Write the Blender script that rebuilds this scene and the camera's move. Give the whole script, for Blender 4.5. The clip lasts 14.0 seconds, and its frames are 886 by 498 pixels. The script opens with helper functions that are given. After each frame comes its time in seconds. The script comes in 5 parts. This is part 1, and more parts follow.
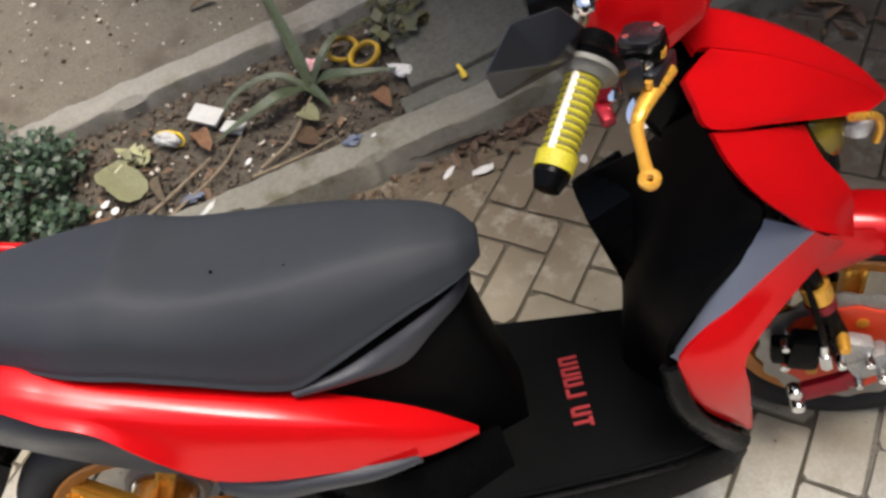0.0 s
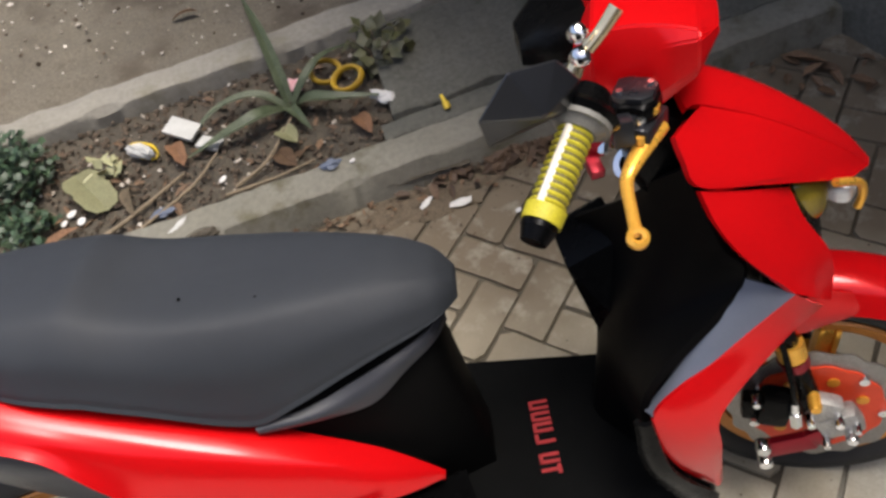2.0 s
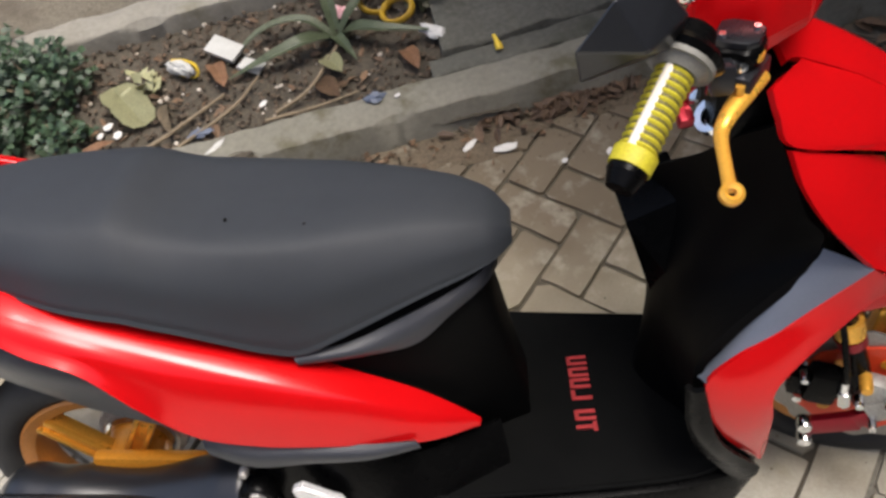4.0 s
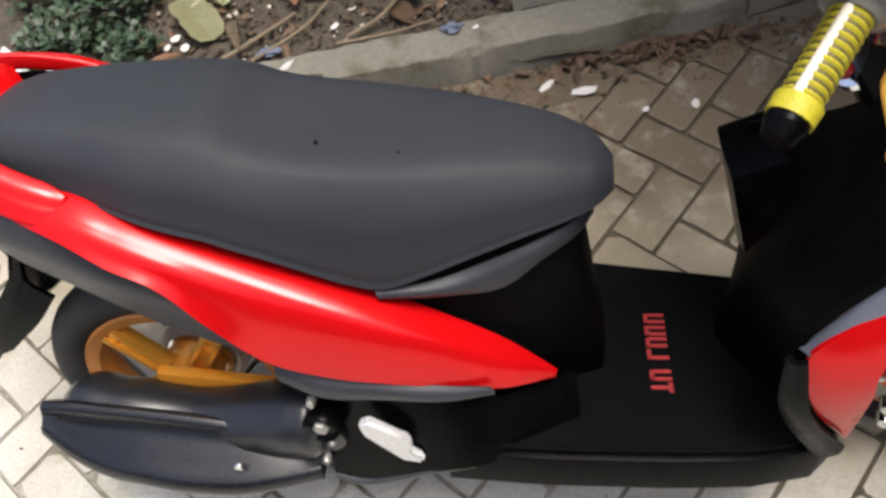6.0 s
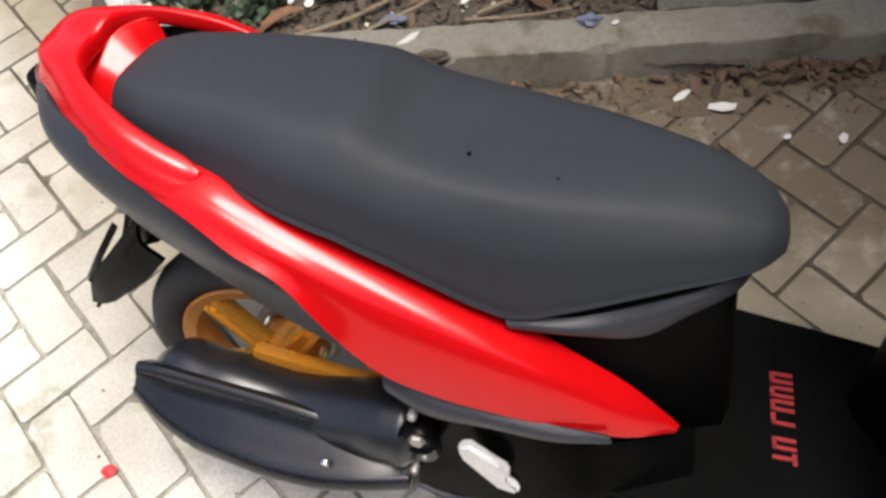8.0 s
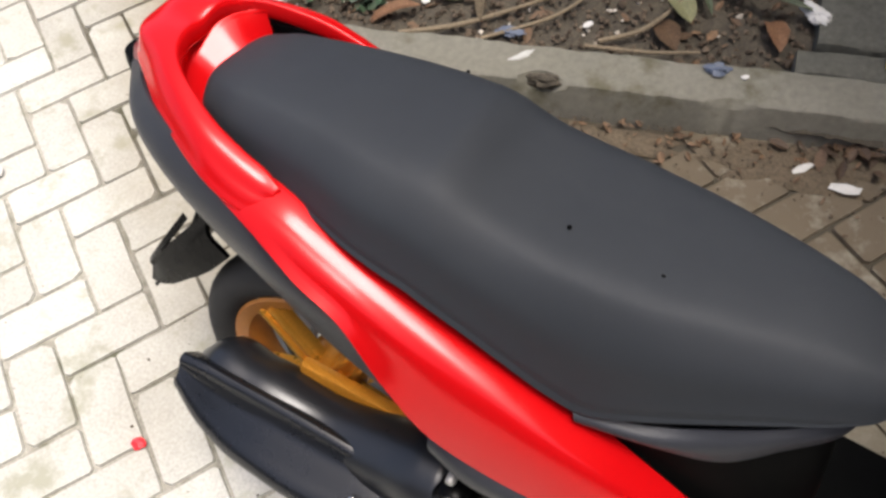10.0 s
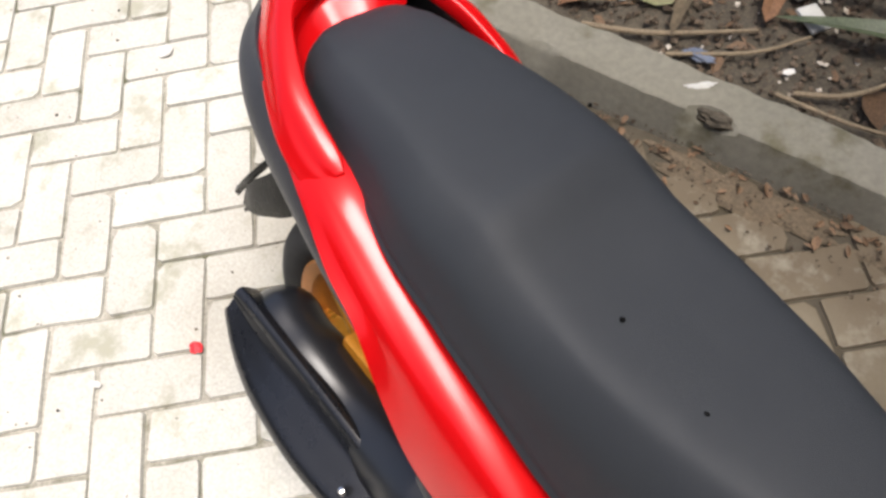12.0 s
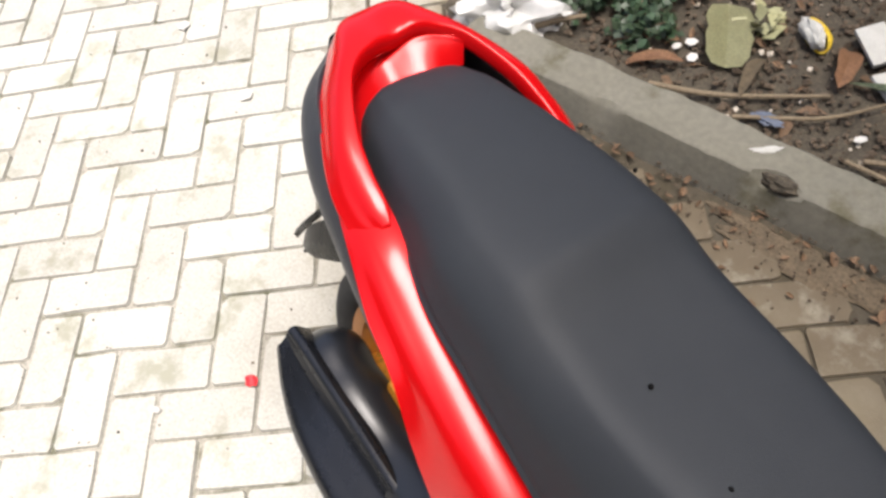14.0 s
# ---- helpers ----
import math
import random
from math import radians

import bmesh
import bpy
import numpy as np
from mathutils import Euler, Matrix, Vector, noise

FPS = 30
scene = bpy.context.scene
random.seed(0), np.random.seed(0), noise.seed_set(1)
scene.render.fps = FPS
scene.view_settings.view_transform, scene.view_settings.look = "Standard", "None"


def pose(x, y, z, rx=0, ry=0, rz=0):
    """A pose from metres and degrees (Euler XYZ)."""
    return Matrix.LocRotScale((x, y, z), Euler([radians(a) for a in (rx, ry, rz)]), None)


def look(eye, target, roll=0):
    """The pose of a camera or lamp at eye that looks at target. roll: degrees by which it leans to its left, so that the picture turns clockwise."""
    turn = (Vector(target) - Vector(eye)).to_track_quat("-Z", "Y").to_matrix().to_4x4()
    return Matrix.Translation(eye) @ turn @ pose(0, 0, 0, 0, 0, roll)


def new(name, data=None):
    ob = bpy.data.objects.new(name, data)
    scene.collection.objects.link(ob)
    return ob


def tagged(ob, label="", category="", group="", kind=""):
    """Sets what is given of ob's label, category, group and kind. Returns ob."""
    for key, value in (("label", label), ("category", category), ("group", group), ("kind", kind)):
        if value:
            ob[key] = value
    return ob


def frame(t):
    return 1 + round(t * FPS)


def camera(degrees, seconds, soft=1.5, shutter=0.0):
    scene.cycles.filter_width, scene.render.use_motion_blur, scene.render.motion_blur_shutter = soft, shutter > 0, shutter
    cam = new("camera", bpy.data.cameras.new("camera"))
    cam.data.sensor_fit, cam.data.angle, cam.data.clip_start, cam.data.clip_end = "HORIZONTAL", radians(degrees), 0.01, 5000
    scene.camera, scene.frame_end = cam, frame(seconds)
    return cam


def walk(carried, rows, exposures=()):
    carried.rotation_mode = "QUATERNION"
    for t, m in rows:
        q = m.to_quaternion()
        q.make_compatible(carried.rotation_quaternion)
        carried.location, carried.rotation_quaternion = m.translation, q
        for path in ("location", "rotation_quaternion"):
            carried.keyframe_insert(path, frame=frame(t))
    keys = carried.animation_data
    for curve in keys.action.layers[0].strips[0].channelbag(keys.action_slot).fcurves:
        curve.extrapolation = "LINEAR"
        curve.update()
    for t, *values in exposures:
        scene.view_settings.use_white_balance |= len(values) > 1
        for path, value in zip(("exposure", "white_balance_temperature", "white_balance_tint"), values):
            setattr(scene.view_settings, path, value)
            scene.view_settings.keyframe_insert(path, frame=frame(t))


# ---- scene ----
cam = camera(59.8, 14.0, soft=2.9)
PATH = [
    (0, (0.299, 0.124, 1.508), (0.269, 1.355, -0.067), -21.4),
    (0.5, (0.309, 0.133, 1.501), (0.312, 1.354, -0.082), -19.6),
    (1, (0.311, 0.143, 1.497), (0.349, 1.37, -0.082), -17.8),
    (1.5, (0.308, 0.15, 1.505), (0.368, 1.403, -0.052), -15.8),
    (2, (0.295, 0.159, 1.509), (0.359, 1.411, -0.049), -14.8),
    (2.5, (0.276, 0.17, 1.503), (0.32, 1.396, -0.077), -14.0),
    (3, (0.267, 0.178, 1.493), (0.291, 1.386, -0.1), -13.6),
    (5.5, (0.188, 0.21, 1.451), (0.107, 1.275, -0.24), -12.2),
    (6, (0.168, 0.224, 1.443), (0.044, 1.266, -0.259), -13.1),
    (6.5, (0.15, 0.245, 1.44), (-0.015, 1.25, -0.281), -13.3),
    (7, (0.113, 0.265, 1.431), (-0.07, 1.254, -0.297), -12.1),
    (7.5, (0.099, 0.29, 1.431), (-0.128, 1.256, -0.305), -12.5),
    (8, (0.067, 0.325, 1.431), (-0.212, 1.282, -0.303), -12.6),
    (10.5, (0.027, 0.476, 1.391), (-0.509, 1.321, -0.341), -10.7),
    (11, (0.048, 0.529, 1.378), (-0.594, 1.269, -0.366), -12.5),
    (11.5, (0.062, 0.555, 1.375), (-0.619, 1.212, -0.387), -12.9),
    (12, (0.071, 0.57, 1.364), (-0.676, 1.198, -0.382), -12.3),
    (12.5, (0.071, 0.571, 1.36), (-0.741, 1.184, -0.362), -11.5),
    (13, (0.078, 0.574, 1.368), (-0.813, 1.141, -0.33), -14.1),
    (13.5, (0.082, 0.578, 1.377), (-0.83, 1.14, -0.312), -14.7),
    (14, (0.098, 0.592, 1.384), (-0.844, 1.176, -0.281), -16.1),
]
EXPOSURES = [(0, 1.68, 6700, 10), (2, 1.62, 6700, 10), (3, 1.64, 6700, 10), (5.5, 1.66, 6700, 10), (7, 1.62, 6700, 10), (8, 1.57, 6700, 10), (10.5, 1.49, 6700, 10), (11.5, 1.49, 6700, 10), (13, 1.54, 6700, 10), (14, 1.54, 6700, 10)]
walk(cam, [(t, look(eye, target, roll)) for t, eye, target, roll in PATH], EXPOSURES)

# ---- light: a bright overcast day ----
world = bpy.data.worlds.new("sky")
scene.world = world
world.use_nodes = True
wn = world.node_tree
sky = wn.nodes.new("ShaderNodeTexSky")
sky.sky_type = "NISHITA"
sky.sun_disc = False
sky.sun_elevation, sky.sun_rotation = radians(79), radians(90)
sky.air_density, sky.dust_density, sky.ozone_density = 0.7, 5.0, 1.0
wn.links.new(sky.outputs[0], wn.nodes["Background"].inputs[0])
wn.nodes["Background"].inputs[1].default_value = 0.115
sun = new("sun", bpy.data.lights.new("sun", "SUN"))
sun.data.energy, sun.data.angle, sun.data.color = 1.15, radians(22), (1.0, 0.985, 0.965)
sun.matrix_world = look((0.20, 0.0, 0.97), (0, 0, 0))


# ---- materials ----
def material(name, base, rough=0.5, metal=0.0, second=None, scale=8.0, amount=0.5, fine=120.0, fine_amount=0.15,
             bump=0.0, bump_scale=200.0, coat=0.0, spec=0.5, island=0.0, alpha=1.0, third=None, third_scale=2.0, third_cut=0.55, place=False, soil_shade=None, worn=None, ior=1.5):
    """A surface with a broad stain, a fine grain and a relief. island: how far loose pieces differ in brightness."""
    m = bpy.data.materials.new(name)
    m.use_nodes = True
    t = m.node_tree
    b = t.nodes["Principled BSDF"]
    link = t.links.new
    co = t.nodes.new("ShaderNodeNewGeometry").outputs["Position"] if place else t.nodes.new("ShaderNodeTexCoord").outputs["Object"]

    def noise_tex(sc, detail=5.0, rough_=0.6):
        n = t.nodes.new("ShaderNodeTexNoise")
        n.inputs["Scale"].default_value, n.inputs["Detail"].default_value, n.inputs["Roughness"].default_value = sc, detail, rough_
        link(co, n.inputs["Vector"])
        return n.outputs["Fac"]

    def ramp(fac, lo, hi):
        r = t.nodes.new("ShaderNodeMapRange")
        r.inputs["From Min"].default_value, r.inputs["From Max"].default_value = lo, hi
        link(fac, r.inputs["Value"])
        return r.outputs["Result"]

    def mix(fac, a, c, kind="MIX"):
        n = t.nodes.new("ShaderNodeMix")
        n.data_type, n.blend_type = "RGBA", kind
        for sock, v in ((n.inputs[0], fac), (n.inputs[6], a), (n.inputs[7], c)):
            if isinstance(v, (tuple, float, int)):
                sock.default_value = v if not isinstance(v, tuple) else (*v, 1.0)
            else:
                link(v, sock)
        return n.outputs[2]

    second = second or tuple(c * 0.7 for c in base)
    f = ramp(noise_tex(scale), 0.5 - 0.5 * amount * 0.6, 0.5 + 0.5)
    col = mix(f, base, second)
    g = ramp(noise_tex(fine, 3.0), 0.3, 0.7)
    dark = mix(g, tuple([1 - fine_amount] * 3), tuple([1 + fine_amount] * 3))
    col = mix(1.0, col, dark, "MULTIPLY")
    if third:
        h = ramp(noise_tex(third_scale, 6.0, 0.65), third_cut, third_cut + 0.12)
        col = mix(h, col, third)
    if soil_shade:
        # bed soil plus painted shade on the far paving: broad smooth tongues that thin out away from the kerb
        sep = t.nodes.new("ShaderNodeSeparateXYZ")
        link(co, sep.inputs[0])
        reach = ramp(sep.outputs["X"], -0.75, -1.55)
        away = t.nodes.new("ShaderNodeMath")
        away.operation = "MULTIPLY_ADD"
        link(reach, away.inputs[0])
        away.inputs[1].default_value = -0.9
        link(sep.outputs["Y"], away.inputs[2])
        # the brown darkening reaches farther out at the +x end
        near = t.nodes.new("ShaderNodeMath")
        near.operation = "MULTIPLY_ADD"
        link(ramp(sep.outputs["X"], 0.15, 0.8), near.inputs[0])
        near.inputs[1].default_value = 0.32
        link(away.outputs[0], near.inputs[2])
        for soil_shade_tone, y0, y1, wob, most, sc in soil_shade:
            w1 = t.nodes.new("ShaderNodeMath")
            w1.operation = "MULTIPLY_ADD"
            link(noise_tex(sc, 3.0, 0.55), w1.inputs[0])
            w1.inputs[1].default_value = wob
            link(near.outputs[0], w1.inputs[2])
            w2 = ramp(w1.outputs[0], y0 + wob * 0.5, y1 + wob * 0.5)
            w3 = t.nodes.new("ShaderNodeMath")
            w3.operation = "MULTIPLY"
            link(w2, w3.inputs[0])
            w3.inputs[1].default_value = most
            col = mix(w3.outputs[0], col, soil_shade_tone)
    if worn:
        tone, sc, cut, most = worn
        bare = t.nodes.new("ShaderNodeMath")
        bare.operation = "MULTIPLY"
        link(ramp(noise_tex(sc, 7.0, 0.7), cut, cut + 0.18), bare.inputs[0])
        bare.inputs[1].default_value = most
        col = mix(bare.outputs[0], col, tone)
    if island:
        info = t.nodes.new("ShaderNodeObjectInfo")
        geo = t.nodes.new("ShaderNodeNewGeometry")
        add = t.nodes.new("ShaderNodeMath")
        add.operation = "ADD"
        link(info.outputs["Random"], add.inputs[0])
        link(geo.outputs["Random Per Island"], add.inputs[1])
        fr = t.nodes.new("ShaderNodeMath")
        fr.operation = "FRACT"
        link(add.outputs[0], fr.inputs[0])
        tint = mix(fr.outputs[0], (1 - island, 1 - island * 1.1, 1 - island * 1.25), (1 + island, 1 + island, 1 + island))
        col = mix(1.0, col, tint, "MULTIPLY")
    link(col, b.inputs["Base Color"])
    rr = t.nodes.new("ShaderNodeMapRange")
    rr.inputs["To Min"].default_value, rr.inputs["To Max"].default_value = max(rough - 0.08, 0.02), min(rough + 0.1, 1)
    link(noise_tex(scale * 3), rr.inputs["Value"])
    link(rr.outputs["Result"], b.inputs["Roughness"])
    b.inputs["IOR"].default_value = ior
    b.inputs["Metallic"].default_value = metal
    b.inputs["Specular IOR Level"].default_value = spec
    b.inputs["Coat Weight"].default_value = coat
    b.inputs["Coat Roughness"].default_value = 0.12
    b.inputs["Alpha"].default_value = alpha
    if bump:
        bp = t.nodes.new("ShaderNodeBump")
        bp.inputs["Strength"].default_value, bp.inputs["Distance"].default_value = bump, 0.002
        link(noise_tex(bump_scale, 4.0), bp.inputs["Height"])
        link(bp.outputs[0], b.inputs["Normal"])
    return m


RED = material("satin red paint", (0.56, 0.004, 0.006), 0.18, 0.25, (0.50, 0.003, 0.005), 3.0, 0.5, 400, 0.03, ior=1.45, spec=0.45)
VINYL = material("black seat vinyl", (0.0100, 0.0130, 0.0172), 0.66, 0.0, (0.0126, 0.0160, 0.0205), 5.0, 0.5, 700, 0.12, bump=0.35, bump_scale=900, spec=0.5)
PLASTIC = material("black plastic", (0.0016, 0.0016, 0.0017), 0.26, 0.0, (0.003, 0.003, 0.003), 9.0, 0.5, 500, 0.1, bump=0.04, bump_scale=700, ior=1.2, spec=0.3)
SATIN_BLACK = material("satin black body plastic", (0.0010, 0.0010, 0.0011), 0.55, 0.0, (0.0018, 0.0018, 0.0018), 9.0, 0.5, 500, 0.1, bump=0.05, bump_scale=700, ior=1.2, spec=0.3)
GREY_PLASTIC = material("dark grey textured plastic", (0.024, 0.026, 0.032), 0.40, 0.0, (0.014, 0.015, 0.019), 9.0, 0.5, 800, 0.15, bump=0.3, bump_scale=1100)
SILVER_TRIM = material("grey satin trim", (0.085, 0.095, 0.12), 0.36, 0.2, (0.10, 0.11, 0.13), 9.0, 0.5, 800, 0.1)
SHIELD_BLACK = material("glossy blue-black paint", (0.006, 0.0068, 0.0088), 0.27, 0.0, (0.010, 0.011, 0.014), 7.0, 0.5, 400, 0.12, spec=0.5)
MUFFLER = material("satin black muffler", (0.010, 0.011, 0.0135), 0.30, 0.1, (0.018, 0.019, 0.022), 7.0, 0.5, 400, 0.15, bump=0.06, bump_scale=500, spec=0.6)
RUBBER = material("tyre rubber", (0.012, 0.012, 0.012), 0.8, 0.0, (0.022, 0.021, 0.019), 14.0, 0.6, 300, 0.2, bump=0.3, bump_scale=400)
MAT = material("black rubber mat", (0.0013, 0.0015, 0.0015), 0.8, 0.0, (0.0028, 0.0029, 0.0028), 12.0, 0.6, 900, 0.35, bump=0.6, bump_scale=900, spec=0.08)
MAT_RED = material("red mat print", (0.33, 0.018, 0.02), 0.7, 0.0, (0.12, 0.008, 0.008), 160.0, 0.6, 800, 0.3)
GOLD = material("gold anodised aluminium", (0.85, 0.45, 0.07), 0.28, 0.6, (0.75, 0.36, 0.045), 9.0, 0.5, 300, 0.1)
RIM_GOLD = material("dull copper-gold wheel paint", (0.50, 0.20, 0.04), 0.42, 0.2, (0.40, 0.15, 0.03), 9.0, 0.5, 300, 0.15)
GOLD_PAINT = material("gold painted alloy", (0.70, 0.29, 0.03), 0.30, 0.35, (0.60, 0.22, 0.02), 9.0, 0.5, 300, 0.15)
CHAMPAGNE = material("pale gold polished metal", (0.80, 0.66, 0.42), 0.20, 0.9, (0.66, 0.52, 0.30), 30.0, 0.5, 300, 0.1)
GREY_RUBBER = material("worn grey rubber", (0.17, 0.165, 0.145), 0.55, 0.0, (0.11, 0.105, 0.09), 40.0, 0.6, 500, 0.2, bump=0.2)
CHROME = material("bright metal", (0.80, 0.80, 0.80), 0.14, 1.0, (0.6, 0.6, 0.6), 30.0, 0.5, 300, 0.1)
LAMP = material("amber lamp lens", (0.26, 0.19, 0.02), 0.12, 0.0, (0.10, 0.08, 0.015), 25.0, 0.8, 300, 0.1, spec=0.7)
DISC_STEEL = material("dull brake steel", (0.30, 0.29, 0.275), 0.4, 0.8, (0.20, 0.19, 0.18), 30.0, 0.6, 300, 0.2)
SILVER = material("pale cast alloy", (0.72, 0.72, 0.72), 0.34, 0.5, (0.6, 0.6, 0.6), 30.0, 0.5, 300, 0.12)
ALLOY = material("cast aluminium", (0.42, 0.41, 0.39), 0.5, 0.7, (0.25, 0.24, 0.22), 25.0, 0.6, 300, 0.25, bump=0.2)
YELLOW = material("yellow rubber grip", (0.42, 0.37, 0.015), 0.6, 0.0, (0.32, 0.26, 0.012), 40.0, 0.5, 500, 0.2, bump=0.2)
OLIVE = material("dark olive rubber", (0.085, 0.07, 0.008), 0.65, 0.0, (0.06, 0.05, 0.006), 40.0, 0.5, 500, 0.2, bump=0.2)
CLEAR = material("pale worn rubber", (0.62, 0.58, 0.50), 0.4, 0.0, (0.5, 0.45, 0.36), 40.0, 0.5, 500, 0.1)
ORANGE = material("orange-red brake disc", (0.75, 0.06, 0.015), 0.4, 0.1, (0.6, 0.04, 0.01), 30.0, 0.5, 500, 0.1)
WINE = material("wine-red anodised metal", (0.28, 0.008, 0.02), 0.3, 0.6, (0.2, 0.006, 0.015), 30.0, 0.5, 500, 0.1)
# the brown tones hold soil and the far side's shade together
PAVER = material("concrete paver", (0.45, 0.445, 0.405), 0.9, 0.0, (0.37, 0.365, 0.325), 7.0, 0.9, 150.0, 0.17, bump=0.7, bump_scale=220, island=0.075, third=(0.30, 0.30, 0.235), third_scale=9.0, third_cut=0.54, place=True,
                 soil_shade=[((0.185, 0.154, 0.098), 0.56, 1.05, 0.7, 0.86, 2.6), ((0.085, 0.064, 0.040), 1.15, 1.45, 0.6, 0.85, 3.5)], worn=((0.36, 0.345, 0.285), 11.0, 0.52, 0.42))
JOINT = material("sandy joint soil", (0.36, 0.345, 0.30), 0.95, 0.0, (0.20, 0.185, 0.14), 9.0, 1.0, 150, 0.3, bump=0.8, bump_scale=160, third=(0.085, 0.085, 0.048), third_scale=4.5, third_cut=0.50, place=True, soil_shade=[((0.040, 0.031, 0.018), 0.55, 0.9, 0.5, 0.94, 3.0)])
CONCRETE = material("weathered concrete", (0.170, 0.162, 0.134), 0.92, 0.0, (0.105, 0.100, 0.076), 4.0, 1.0, 60, 0.13, bump=0.6, bump_scale=90, third=(0.080, 0.074, 0.046), third_scale=6.5, third_cut=0.54, place=True)
SLAB = material("dark damp concrete", (0.085, 0.084, 0.070), 0.9, 0.0, (0.055, 0.055, 0.043), 3.0, 1.0, 70, 0.22, bump=0.6, bump_scale=90, third=(0.036, 0.038, 0.025), third_scale=4.5, third_cut=0.54, place=True)
SOIL = material("dark garden soil", (0.036, 0.030, 0.021), 0.95, 0.0, (0.080, 0.066, 0.046), 14.0, 0.9, 140, 0.45, bump=1.0, bump_scale=110, place=True)
DIRT = material("dry gravelly dirt", (0.110, 0.096, 0.071), 0.95, 0.0, (0.070, 0.059, 0.043), 6.0, 0.9, 130, 0.35, bump=1.0, bump_scale=120, third=(0.060, 0.048, 0.033), third_scale=3.4, third_cut=0.50, place=True)
SANDY = material("sandy brown soil", (0.105, 0.079, 0.050), 0.95, 0.0, (0.060, 0.047, 0.030), 12.0, 0.9, 150, 0.35, bump=0.9, bump_scale=130, place=True)
PALE_KERB = material("pale worn concrete", (0.215, 0.203, 0.172), 0.92, 0.0, (0.130, 0.122, 0.099), 5.0, 1.0, 60, 0.14, bump=0.6, bump_scale=110, third=(0.14, 0.13, 0.095), third_scale=4.5, third_cut=0.57, place=True)


# ---- shape helpers ----
def hermite(keys, ts):
    """Smooth samples at ts through keys of (t, array)."""
    x = np.array([k[0] for k in keys], float)
    v = np.array([k[1] for k in keys], float)
    shape = v.shape[1:]
    v = v.reshape(len(x), -1)
    d = np.zeros_like(v)
    if len(x) > 2:
        h = np.diff(x)[:, None]
        sl = np.diff(v, axis=0) / h
        d[1:-1] = (sl[:-1] * h[1:] + sl[1:] * h[:-1]) / (h[:-1] + h[1:])
        d[0], d[-1] = sl[0], sl[-1]
    else:
        d[:] = (v[1] - v[0]) / (x[1] - x[0])
    out = []
    for t in ts:
        i = int(np.clip(np.searchsorted(x, t, side="right") - 1, 0, len(x) - 2))
        w = x[i + 1] - x[i]
        s = (t - x[i]) / w
        a, b_, c, e = 2 * s**3 - 3 * s**2 + 1, s**3 - 2 * s**2 + s, -2 * s**3 + 3 * s**2, s**3 - s**2
        out.append((a * v[i] + b_ * w * d[i] + c * v[i + 1] + e * w * d[i + 1]).reshape(shape))
    return np.array(out)


def closed_ring(pts, n):
    """n samples round a closed smooth ring through pts."""
    p = np.array(pts, float)
    k = len(p)
    out = []
    for j in range(n):
        t = j * k / n
        i, s = int(t), t - int(t)
        a, b_, c, e = p[(i - 1) % k], p[i % k], p[(i + 1) % k], p[(i + 2) % k]
        out.append(0.5 * (2 * b_ + (c - a) * s + (2 * a - 5 * b_ + 4 * c - e) * s * s + (3 * b_ - a - 3 * c + e) * s**3))
    return np.array(out)


def rings_mesh(rings, caps=True, closed=True):
    bm = bmesh.new()
    rows = [[bm.verts.new(p) for p in r] for r in rings]
    n = len(rows[0])
    for a, b_ in zip(rows, rows[1:]):
        for j in range(n if closed else n - 1):
            bm.faces.new((a[j], a[(j + 1) % n], b_[(j + 1) % n], b_[j]))
    if caps:
        bm.faces.new(rows[0][::-1])
        bm.faces.new(rows[-1])
    bmesh.ops.recalc_face_normals(bm, faces=bm.faces)
    return bm


def loft(keys, nx=24, nr=28):
    """keys: (x, ring of (y, z)); a smooth body along x."""
    ts = np.linspace(keys[0][0], keys[-1][0], nx)
    sec = hermite([(k[0], k[1]) for k in keys], ts)
    return rings_mesh([[(t, y, z) for y, z in closed_ring(s, nr)] for t, s in zip(ts, sec)])


def sheet(grid, nu=24, nv=8, thick=0.004):
    """A smooth plate through a grid of control points, with thickness on its back."""
    g = np.array(grid, float)
    us = np.linspace(0, 1, nu)
    a = hermite(list(zip(np.linspace(0, 1, g.shape[0]), g)), us)
    vs = np.linspace(0, 1, nv)
    pts = np.array([hermite(list(zip(np.linspace(0, 1, g.shape[1]), r)), vs) for r in a])
    du, dv = np.gradient(pts, axis=0), np.gradient(pts, axis=1)
    nrm = np.cross(du, dv)
    nrm /= np.linalg.norm(nrm, axis=2, keepdims=True) + 1e-9
    back = pts - nrm * thick
    bm = bmesh.new()
    f = [[bm.verts.new(p) for p in r] for r in pts]
    k = [[bm.verts.new(p) for p in r] for r in back]
    for i in range(nu - 1):
        for j in range(nv - 1):
            bm.faces.new((f[i][j], f[i + 1][j], f[i + 1][j + 1], f[i][j + 1]))
            bm.faces.new((k[i][j], k[i][j + 1], k[i + 1][j + 1], k[i + 1][j]))
    for i in range(nu - 1):
        bm.faces.new((f[i][0], k[i][0], k[i + 1][0], f[i + 1][0]))
        bm.faces.new((f[i][-1], f[i + 1][-1], k[i + 1][-1], k[i][-1]))
    for j in range(nv - 1):
        bm.faces.new((f[0][j], f[0][j + 1], k[0][j + 1], k[0][j]))
        bm.faces.new((f[-1][j], k[-1][j], k[-1][j + 1], f[-1][j + 1]))
    bmesh.ops.recalc_face_normals(bm, faces=bm.faces)
    return bm


